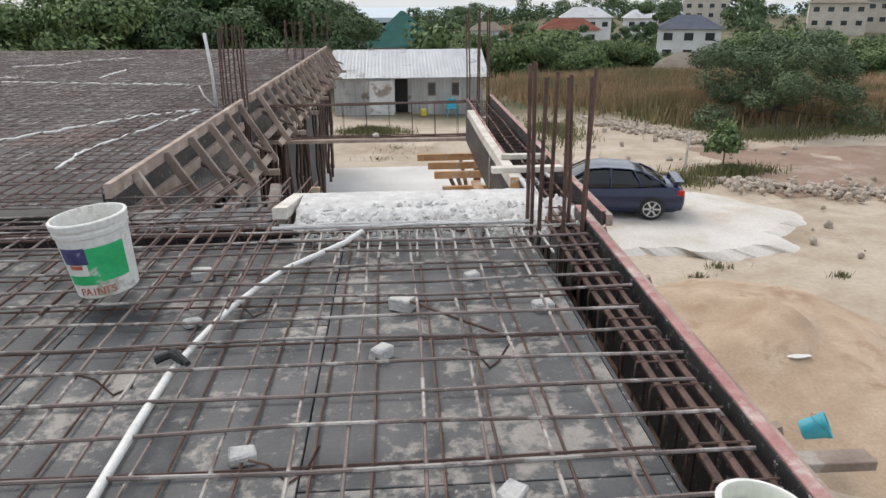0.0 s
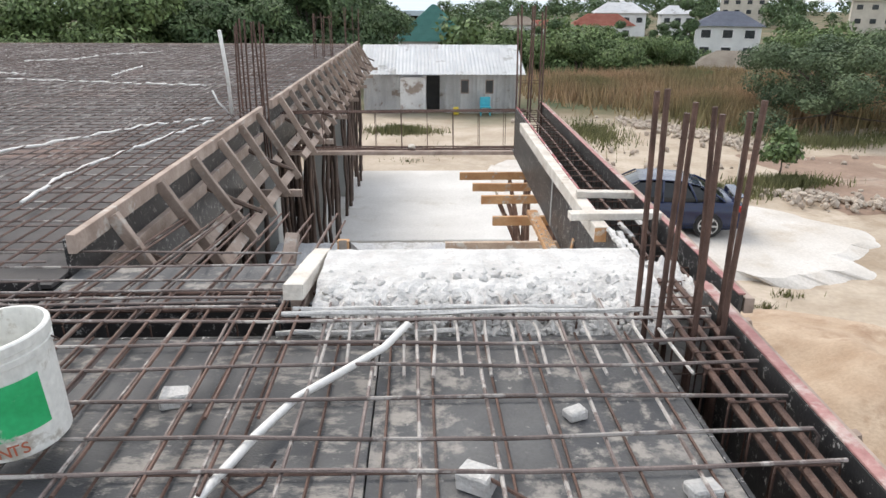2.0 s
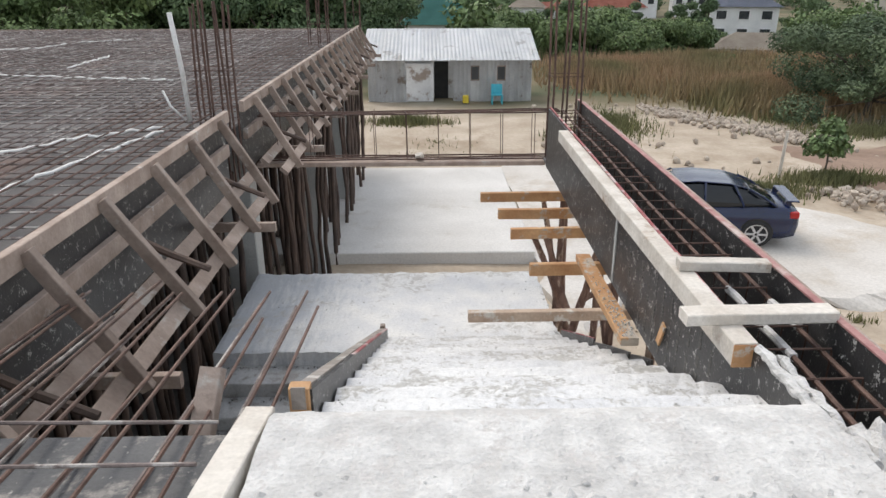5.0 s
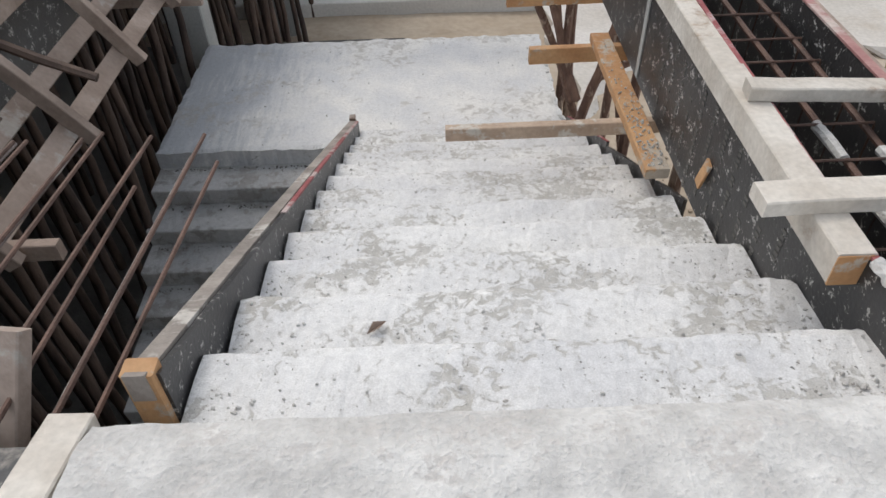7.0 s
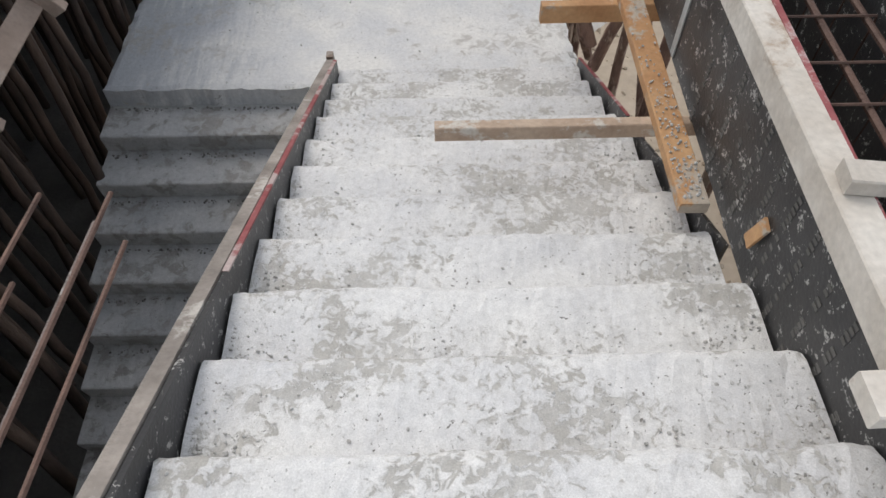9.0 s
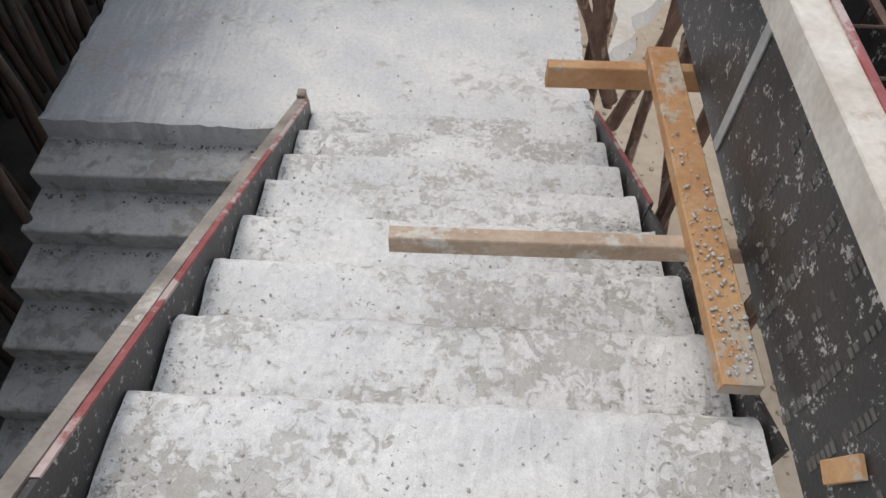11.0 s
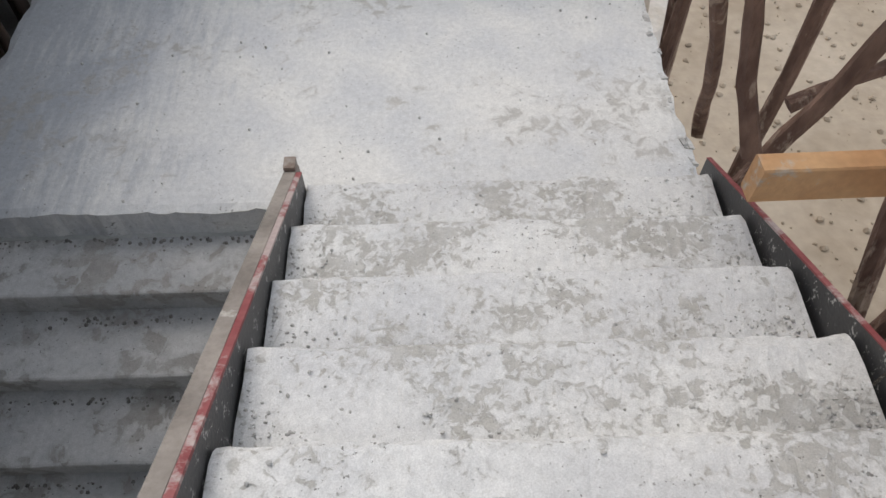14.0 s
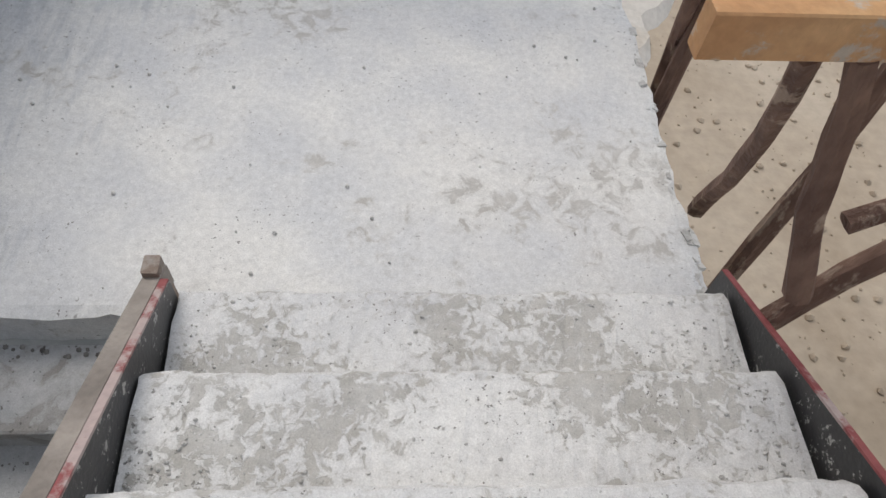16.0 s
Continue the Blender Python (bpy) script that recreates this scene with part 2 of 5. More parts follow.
DRIVE = mat("packed_white_gravel", (0.50, 0.46, 0.41), (0.62, 0.59, 0.55), 0.7, 0.95, 0.8, 18, stain=(0.45, 0.385, 0.31), stain_scale=1.1, stain_at=0.53, soft=0.22)
SANDP = mat("builders_sand", (0.37, 0.265, 0.18), (0.47, 0.36, 0.26), 1.6, 0.95, 1.0, 22, stain=(0.33, 0.225, 0.15), stain_scale=2.2, stain_at=0.57, soft=0.16)
STONE = mat("rubble_stone", (0.32, 0.26, 0.21), (0.46, 0.40, 0.33), 4, 0.9, 0.6, 30, vary=0.2, island=0.25)
LEAF = mat("green_foliage", (0.075, 0.125, 0.045), (0.17, 0.23, 0.085), 0.6, 0.7, 0.0, 7, island=0.45)
LEAFD = mat("dark_foliage", (0.045, 0.085, 0.035), (0.11, 0.16, 0.065), 0.5, 0.7, 0.0, 7, island=0.45)
LEAFA = mat("acacia_foliage", (0.06, 0.095, 0.05), (0.13, 0.175, 0.085), 0.6, 0.75, 0.0, 7, island=0.4)
DRY = mat("dry_grass", (0.20, 0.18, 0.085), (0.42, 0.27, 0.165), 0.22, 0.9, 0.0, 7, island=0.4)
GRASS = mat("green_grass", (0.12, 0.13, 0.05), (0.22, 0.21, 0.10), 0.5, 0.9, 0.0, 7, island=0.4)
TRUNK = mat("tree_bark", (0.07, 0.055, 0.045), (0.15, 0.12, 0.10), 5, 0.9, 0.6, 30)
TIN = mat("pale_roof_sheet", (0.70, 0.72, 0.74), (0.80, 0.81, 0.82), 1, 0.55, 0.05, 30, metal=0.15, stain=(0.48, 0.48, 0.48), stain_scale=1.5, stain_at=0.6, vary=0.04)
TINW = mat("grey_wall_sheet", (0.58, 0.58, 0.58), (0.76, 0.76, 0.75), 1.2, 0.6, 0.1, 30, metal=0.15, stain=(0.33, 0.27, 0.23), stain_scale=2, stain_at=0.6, vary=0.12)
NAVY = mat("navy_car_paint", (0.004, 0.010, 0.040), (0.006, 0.014, 0.055), 3, 0.22, 0.0, 40)
NAVY.node_tree.nodes["Principled BSDF"].inputs["Coat Weight"].default_value = 0.3
CARGLASS = mat("tinted_car_glass", (0.006, 0.008, 0.010), (0.010, 0.012, 0.014), 3, 0.06, 0.0, 40)
RUBBER = mat("tyre_rubber", (0.015, 0.015, 0.016), (0.03, 0.03, 0.03), 9, 0.85, 0.2, 60)
ALLOY = mat("alloy_rim", (0.50, 0.50, 0.51), (0.62, 0.62, 0.63), 9, 0.35, 0.0, 60, metal=0.8)
LAMPR = mat("red_tail_lamp", (0.35, 0.01, 0.01), (0.45, 0.02, 0.02), 9, 0.2, 0.0, 60)
WHITEP = mat("white_bucket_plastic", (0.66, 0.66, 0.62), (0.76, 0.75, 0.71), 5, 0.5, 0.1, 40, stain=(0.45, 0.42, 0.36), stain_scale=9, stain_at=0.6)
GREENP = mat("green_label_print", (0.02, 0.36, 0.12), (0.04, 0.48, 0.18), 8, 0.5, 0.05, 50, stain=(0.50, 0.58, 0.50), stain_scale=10, stain_at=0.62)
NAVYP = mat("dark_blue_label_print", (0.03, 0.03, 0.10), (0.08, 0.08, 0.20), 14, 0.5, 0.05, 50, stain=(0.35, 0.3, 0.4), stain_scale=16, stain_at=0.6)
REDP = mat("orange_red_print", (0.42, 0.10, 0.05), (0.50, 0.18, 0.10), 14, 0.5, 0.05, 50)
BLUEP = mat("turquoise_plastic", (0.04, 0.34, 0.44), (0.07, 0.44, 0.54), 6, 0.5, 0.05, 40)
# Near-black standing for shade in openings, wheel arches and under the decks.
DARK = mat("dark_shade", (0.02, 0.02, 0.022), (0.04, 0.038, 0.036), 3, 0.9, 0.1, 20)
PLASTER = mat("white_plaster", (0.60, 0.60, 0.60), (0.72, 0.72, 0.71), 0.8, 0.85, 0.1, 10)
CREAM = mat("cream_plaster", (0.46, 0.42, 0.36), (0.56, 0.52, 0.45), 0.8, 0.85, 0.1, 10)
ROOFB = mat("slate_blue_roof", (0.13, 0.15, 0.20), (0.18, 0.20, 0.26), 1, 0.7, 0.1, 8)
ROOFT = mat("beige_tile_roof", (0.32, 0.27, 0.22), (0.40, 0.35, 0.29), 1, 0.8, 0.1, 8)
ROOFR = mat("red_tile_roof", (0.30, 0.09, 0.06), (0.38, 0.14, 0.10), 1, 0.8, 0.1, 8)
ROOFG = mat("teal_roof_sheet", (0.03, 0.17, 0.15), (0.05, 0.22, 0.19), 1, 0.6, 0.1, 8)
GLASSD = mat("dark_window_glass", (0.03, 0.035, 0.04), (0.05, 0.055, 0.06), 2, 0.15, 0.0, 20)
SEA = mat("hazy_sea", (0.42, 0.50, 0.56), (0.48, 0.55, 0.60), 0.01, 0.6, 0.0, 0.1)

# grass and scrub take over from the sand away from the plot
n, l = SAND.node_tree.nodes, SAND.node_tree.links
bsdf = n["Principled BSDF"]
old = bsdf.inputs["Base Color"].links[0].from_socket
tcs, sep, nz1, madd, rmp, grn, mxs, nz2 = (n.new("ShaderNode" + k) for k in ("TexCoord", "SeparateXYZ", "TexNoise", "Math", "MapRange", "ValToRGB", "Mix", "TexNoise"))
l.new(tcs.outputs["Object"], sep.inputs[0])
l.new(tcs.outputs["Object"], nz1.inputs["Vector"])
l.new(tcs.outputs["Object"], nz2.inputs["Vector"])
nz1.inputs["Scale"].default_value, nz1.inputs["Detail"].default_value = 0.09, 6
nz2.inputs["Scale"].default_value, nz2.inputs["Detail"].default_value = 0.25, 8
madd.operation, madd.inputs[1].default_value = "MULTIPLY_ADD", 30
l.new(nz1.outputs["Fac"], madd.inputs[0])
l.new(sep.outputs["Y"], madd.inputs[2])
rmp.inputs["From Min"].default_value, rmp.inputs["From Max"].default_value = 45, 52
l.new(madd.outputs[0], rmp.inputs[0])
grn.color_ramp.elements[0].position, grn.color_ramp.elements[0].color = 0.35, (0.06, 0.075, 0.03, 1)
grn.color_ramp.elements[1].position, grn.color_ramp.elements[1].color = 0.65, (0.19, 0.145, 0.085, 1)
l.new(nz2.outputs["Fac"], grn.inputs[0])
mxs.data_type = "RGBA"
l.new(rmp.outputs[0], mxs.inputs["Factor"])
l.new(old, mxs.inputs["A"])
l.new(grn.outputs[0], mxs.inputs["B"])
l.new(mxs.outputs["Result"], bsdf.inputs["Base Color"])
SOIL = mat("red_brown_soil", (0.21, 0.14, 0.10), (0.31, 0.22, 0.165), 0.7, 0.95, 1.0, 8, stain=(0.38, 0.31, 0.25), stain_scale=0.9, stain_at=0.58, soft=0.2)
GRIT = mat("dark_grit", (0.14, 0.13, 0.12), (0.26, 0.25, 0.235), 20, 0.95, 0.2, 60, island=0.3)
# Dark tones put the shade under the slab into its floor and walls.
FLOORD = mat("shade_darkened_concrete", (0.10, 0.095, 0.09), (0.17, 0.16, 0.15), 2, 0.95, 0.4, 30)

# ---- mesh helpers ----


def link(name, bm, material, parent=None, label="", smooth=False):
    me = bpy.data.meshes.new(name)
    bm.to_mesh(me)
    bm.free()
    if smooth:
        me.polygons.foreach_set("use_smooth", [True] * len(me.polygons))
    me.materials.append(material)
    ob = new(name, me)
    if parent:
        ob.parent = parent
    if label:
        ob["label"] = label
    return ob


def part(name, bm, material, parent, label="", smooth=False):
    return link(name, bm, material, parent, label, smooth)


def thing(name, label, category, group="", kind="", at=(0, 0, 0)):
    e = new(name)
    e.empty_display_size = 0.1
    e.location = at
    return tagged(e, label, category, group, kind)


def box(x0, y0, z0, x1, y1, z1, bevel=0.0, bm=None):
    own = bm or bmesh.new()
    g = bmesh.ops.create_cube(own, size=1, matrix=Matrix.LocRotScale(((x0 + x1) / 2, (y0 + y1) / 2, (z0 + z1) / 2), None, (abs(x1 - x0), abs(y1 - y0), abs(z1 - z0))))
    if bevel:
        es = {e for v in g["verts"] for e in v.link_edges}
        bmesh.ops.bevel(own, geom=list(es), offset=bevel, segments=1, affect="EDGES")
    return own


def timber(p0, p1, w, h, up=(0, 0, 1), bevel=0.004, bm=None, wob=0.0):
    """A sawn length from p0 to p1 with section w (sideways) by h (along up)."""
    own = bm or bmesh.new()
    a, b = Vector(p0), Vector(p1)
    d = (b - a).normalized()
    s = d.cross(Vector(up))
    s = s.normalized() if s.length > 1e-5 else Vector((1, 0, 0))
    u = s.cross(d).normalized()
    n = 4 if wob else 1
    rings = []
    c = bevel
    for i in range(n + 1):
        q = a.lerp(b, i / n) + (s * random.uniform(-wob, wob) + u * random.uniform(-wob, wob))
        ring = [own.verts.new(q + s * x + u * z) for x, z in ((-w / 2 + c, -h / 2), (w / 2 - c, -h / 2), (w / 2, -h / 2 + c), (w / 2, h / 2 - c), (w / 2 - c, h / 2), (-w / 2 + c, h / 2), (-w / 2, h / 2 - c), (-w / 2, -h / 2 + c))]
        rings.append(ring)
    for r0, r1 in zip(rings, rings[1:]):
        for i in range(8):
            own.faces.new((r0[i], r0[(i + 1) % 8], r1[(i + 1) % 8], r1[i]))
    own.faces.new(rings[0][::-1])
    own.faces.new(rings[-1])
    return own


def tube(points, r, sides=6, r_end=None, bm=None, wob=0.0):
    own = bm or bmesh.new()
    pts = [Vector(p) for p in points]
    rings = []
    for i, p in enumerate(pts):
        d = (pts[min(i + 1, len(pts) - 1)] - pts[max(i - 1, 0)]).normalized()
        ref = Vector((0, 0, 1)) if abs(d.z) < 0.9 else Vector((1, 0, 0))
        s = d.cross(ref).normalized()
        u = s.cross(d)
        rr = r if r_end is None else r + (r_end - r) * i / (len(pts) - 1)
        rings.append([own.verts.new(p + (s * math.cos(k) + u * math.sin(k)) * rr * (1 + random.uniform(-wob, wob))) for k in (2 * math.pi * j / sides for j in range(sides))])
    for r0, r1 in zip(rings, rings[1:]):
        for i in range(sides):
            own.faces.new((r0[i], r0[(i + 1) % sides], r1[(i + 1) % sides], r1[i]))
    own.faces.new(rings[0][::-1])
    own.faces.new(rings[-1])
    return own


def crooked(p0, p1, r, n=6, bend=0.05):
    a, b = Vector(p0), Vector(p1)
    pts = []
    off = Vector((0, 0, 0))
    for i in range(n + 1):
        f = i / n
        pts.append(a.lerp(b, f) + off * math.sin(math.pi * f))
        off += Vector((random.uniform(-bend, bend), random.uniform(-bend, bend), 0))
    return tube(pts, r, 7, r * 0.75, wob=0.14)


def bend_bar(p0, p1, sag=0.012, n=7):
    a, b = Vector(p0), Vector(p1)
    ph, ph2 = random.uniform(0, 6), random.uniform(0, 6)
    s = (b - a).normalized().cross(Vector((0, 0, 1)))
    L = (b - a).length
    return [a.lerp(b, i / n) + s * sag * math.sin(ph + i * 1.3) + Vector((0, 0, 1)) * sag * 0.6 * math.sin(ph2 + i * 1.7) for i in range(n + 1)]


def prism(profile, x0, x1, nx=1, jitter=0.0, bm=None, axis="x"):
    """Extrudes a closed (y, z) outline from x0 to x1, with worn edges by noise."""
    own = bm or bmesh.new()
    rings = []
    for i in range(nx + 1):
        x = x0 + (x1 - x0) * i / nx
        ring = []
        for y, z in profile:
            q = Vector((x, y, z))
            if jitter:
                q += noise.noise_vector(Vector((x * 7, y * 9, z * 9))) * jitter + noise.noise_vector(Vector((x * 31, y * 31, z * 31))) * jitter * 0.6
                q.x = q.x if 0 < i < nx else x + noise.noise(Vector((0, y * 20, z * 20))) * jitter
            ring.append(own.verts.new(q))
        rings.append(ring)
    m = len(profile)
    for r0, r1 in zip(rings, rings[1:]):
        for j in range(m):
            own.faces.new((r0[j], r0[(j + 1) % m], r1[(j + 1) % m], r1[j]))
    own.faces.new(rings[0][::-1])
    own.faces.new(rings[-1])
    bmesh.ops.recalc_face_normals(own, faces=own.faces)
    return own


def text_bar(parent, name, material, m, w, h):
    bm = box(-w / 2, -0.001, -h / 2, w / 2, 0.001, h / 2)
    bmesh.ops.transform(bm, matrix=m, verts=bm.verts)
    return part(name, bm, material, parent)

# ---- ground and distance ----
GZ = -3.9


def ground_height(x, y):
    d = math.hypot(x, y - 10)
    h = GZ + 0.10 * noise.noise(Vector((x * 0.25, y * 0.25, 0))) + 0.03 * noise.noise(Vector((x * 1.3, y * 1.3, 4)))
    if d > 45:
        h -= 3.0 * min(1, (d - 45) / 60)
    if d > 130:
        side = max(0.0, min(1.0, (x / max(y, 1) + 0.05) * 3))
        h += (6.5 * side - 3) * min(1, (d - 130) / 150)
    if d > 380:
        h -= 10 * min(1, (d - 380) / 300)
    return h


def axis_steps():
    s = [0.0]
    step = 0.45
    while s[-1] < 3500:
        s.append(s[-1] + step)
        if s[-1] > 22:
            step *= 1.14
    return s


gs = axis_steps()
gx = [-v for v in gs[:0:-1]] + gs
bm = bmesh.new()
rows = [[bm.verts.new((x + 3, y + 12, ground_height(x + 3, y + 12))) for x in gx] for y in gx]
for r0, r1 in zip(rows, rows[1:]):
    for i in range(len(gx) - 1):
        bm.faces.new((r0[i], r0[i + 1], r1[i + 1], r1[i]))
ground = tagged(link("ground", bm, SAND, smooth=True), "pale sandy building plot with scattered weeds", "ground", kind="structure")

# pale packed track on which the car stands, and the yard slab behind the stair
bm = bmesh.new()
edge0 = [(1.3, 12.4), (2.5, 14.2), (4.6, 14.6), (7.0, 14.1), (8.2, 14.6), (9.0, 15.6), (9.4, 16.8), (9.0, 17.8), (8.3, 18.6), (6, 20.2), (2.5, 24.5), (1.3, 24)]
fine = []
for (ax, ay), (bx, by) in zip(edge0, edge0[1:] + edge0[:1]):
    for q in range(16):
        px, py = ax + (bx - ax) * q / 16, ay + (by - ay) * q / 16
        w = noise.noise_vector(Vector((px * 0.9, py * 0.9, 5))) * 0.5 + noise.noise_vector(Vector((px * 3, py * 3, 6))) * 0.18
        fine.append((px + w.x, py + w.y))
edge0 = fine
top = [bm.verts.new((x, y, GZ + 0.105)) for x, y in edge0]
bot = [bm.verts.new((x + max(0.0, x - 3) * 0.16, y + (y - 17) * 0.10, GZ - 0.1)) for x, y in edge0]
bm.faces.new(top)
for i in range(len(edge0)):
    j = (i + 1) % len(edge0)
    bm.faces.new((top[i], bot[i], bot[j], top[j]))
bmesh.ops.recalc_face_normals(bm, faces=bm.faces)
tagged(link("road", bm, DRIVE), "pale compacted white gravel drive beside the building", "drive", kind="structure")
tagged(link("pavement", box(-12, 16.0, GZ - 0.2, 1.3, 22.6, GZ + 0.25, 0.02), APRON), "white concrete yard slab with a raised edge", "yard slab", kind="structure")
bm = box(-4000, 700, -14.0, 4000, 4200, -9.5)
tagged(link("water", bm, SEA), "hazy pale blue-grey sea on the horizon", "sea", kind="structure")

# bare red-brown soil beyond the drive
bm = bmesh.new()
N2 = 40
sg = []
for j in range(N2 + 1):
    row = []
    for i in range(N2 + 1):
        x, y = 10.2 + 24 * i / N2, 18.6 + 7.6 * j / N2
        e = min(i, j, N2 - i, N2 - j)
        h = ground_height(x, y) + (0.06 + 0.16 * noise.noise(Vector((x * 0.5, y * 0.5, 3)))) * min(1, e / 4) - (0.12 if e == 0 else 0)
        row.append(bm.verts.new((x + noise.noise(Vector((x, y, 1))) * 0.6, y - (x - 10.2) * 0.05 + noise.noise(Vector((x, y, 2))) * 0.6, h)))
    sg.append(row)
for r0, r1 in zip(sg, sg[1:]):
    for i in range(N2):
        bm.faces.new((r0[i], r0[i + 1], r1[i + 1], r1[i]))
tagged(link("ground_soil", bm, SOIL, smooth=True), "churned red-brown soil with stones beyond the drive", "soil", kind="structure")

# sand heap
bm = bmesh.new()
N = 60
grid = []
for j in range(N + 1):
    row = []
    for i in range(N + 1):
        u, v = i / N * 2 - 1, j / N * 2 - 1
        r = min(1, math.hypot(u, v))
        h = 0.95 * (1 - r) ** 0.8 * (1 + 0.5 * noise.noise(Vector((u * 2.5, v * 2.5, 1)))) + (0.10 * noise.noise(Vector((u * 7, v * 7, 2))) + 0.05 * noise.noise(Vector((u * 19, v * 19, 5)))) * (1 - r)
        row.append(bm.verts.new((u * 2.6, v * 3.6, h - 0.12)))
    grid.append(row)
for r0, r1 in zip(grid, grid[1:]):
    for i in range(N):
        bm.faces.new((r0[i], r0[i + 1], r1[i + 1], r1[i]))
heap = link("sand_mound", bm, SANDP, smooth=True)
heap.location = (5.5, 9.4, GZ)
tagged(heap, "low heap of yellow-brown builder's sand on the ground", "sand pile")


def stone_mesh(r, seed):
    bm = bmesh.new()
    bmesh.ops.create_icosphere(bm, subdivisions=2, radius=r)
    for v in bm.verts:
        v.co += noise.noise_vector(v.co / r * 1.3 + Vector((seed, 0, 0))) * r * 0.45
        v.co.z *= 0.65
    return bm


# rubble strip: joined, uncountable
random.seed(5)
bm = bmesh.new()
for i in range(1100):
    f = random.random()
    x, y = 8.6 + f * 4.2 + random.gauss(0, 0.35), 33 - f * 7 + random.gauss(0, 0.6)
    if i % 3 == 0:
        x, y = 9.6 + f * 6 + random.gauss(0, 0.3), 20.2 - f * 2.2 + random.gauss(0, 0.5)
    if random.random() < 0.12:
        x, y = random.uniform(2.5, 15), random.uniform(8, 34)
        if 5 < y < 20 and x < 9:
            continue
    r = random.uniform(0.03, 0.13)
    g = bmesh.ops.create_icosphere(bm, subdivisions=1, radius=r, matrix=Matrix.Translation((x, y, GZ + r * 0.2 + 0.05)))
    for v in g["verts"]:
        v.co += noise.noise_vector(v.co * 7) * r * 0.5
tagged(link("rubble", bm, STONE), "loose grey rubble stones along the dirt track", "rubble", kind="stuff")


def blades(name, label, material, spots, count, hgt, wid, seed):
    random.seed(seed)
    co, fc = [], []
    for _ in range(count):
        cx, cy, rx, ry = random.choice(spots)
        a, r = random.uniform(0, 6.28), abs(random.gauss(0, 0.62))
        x, y = cx + rx * r * math.cos(a), cy + ry * r * math.sin(a)
        z = ground_height(x, y)
        h, w, t = hgt * random.uniform(0.4, 1.2), wid * random.uniform(0.6, 1.4), random.uniform(0, 6.28)
        dx, dy = math.cos(t) * w, math.sin(t) * w
        lx, ly = random.uniform(-0.4, 0.4) * h, random.uniform(-0.4, 0.4) * h
        k = len(co)
        co += [(x - dx, y - dy, z), (x + dx, y + dy, z), (x + lx, y + ly, z + h)]
        fc.append((k, k + 1, k + 2))
    me = bpy.data.meshes.new(name)
    me.from_pydata(co, [], fc)
    me.materials.append(material)
    return tagged(new(name, me), label, "grass", kind="stuff")


blades("dry_grass", "tall dry brown grass across the open field", DRY, [(13, 44, 5, 6), (20, 42, 6, 6), (9, 43, 2, 4), (16, 37, 4, 4), (24, 46, 8, 6), (27, 38, 8, 5), (38, 42, 10, 8), (17, 48, 8, 4), (14, 35, 2.5, 3), (23, 33, 5, 3)], 100000, 1.0, 0.045, 11)
blades("green_grass", "sparse green weeds on the sandy ground", GRASS, [(10.3, 21.6, 1.4, 0.5), (4.5, 27, 0.9, 1.6), (7.6, 20.6, 1.6, 0.5), (-1.5, 30.3, 1.3, 0.6), (15, 28, 2.5, 0.9), (20, 28.5, 5, 1.2), (27, 29, 6, 2), (14, 31, 2.5, 2), (6.4, 30, 1.2, 2.5)], 22000, 0.30, 0.022, 12)
blades("weeds", "thin dry weeds on the bare sand", GRASS, [(6.2, 13.4, 0.35, 0.12), (8.4, 12.6, 0.3, 0.15), (9.2, 11.4, 0.25, 0.2), (5.6, 12.9, 0.3, 0.1), (-0.5, 27, 1.2, 1.2), (-1.2, 25, 0.8, 0.5)], 420, 0.16, 0.012, 13)

# ---- trees ----


def crown_mesh(lobes, count, leaf, seed):
    random.seed(seed)
    bm = bmesh.new()
    tot = sum(r for *_, r in lobes)
    for cx, cy, cz, r in lobes:
        for _ in range(int(count * r / tot)):
            v = Vector((random.gauss(0, 1), random.gauss(0, 1), random.gauss(0, 1))).normalized()
            rr = r * (random.uniform(0.55, 1.0) + 0.25 * noise.noise(v * 2.2 + Vector((cx, cy, cz))))
            q = Vector((cx, cy, cz)) + Vector((v.x, v.y, v.z * 0.75)) * rr
            n = (v + Vector((random.uniform(-0.9, 0.9), random.uniform(-0.9, 0.9), random.uniform(-0.3, 1.1)))).normalized()
            s = n.cross(Vector((random.uniform(-1, 1), random.uniform(-1, 1), 0.3))).normalized()
            u = n.cross(s)
            k = leaf * random.uniform(0.6, 1.4)
            a = [bm.verts.new(q + s * k), bm.verts.new(q + u * k * 0.6 + n * k * 0.2), bm.verts.new(q - s * k), bm.verts.new(q - u * k * 0.6 + n * k * 0.2)]
            bm.faces.new(a)
    return bm


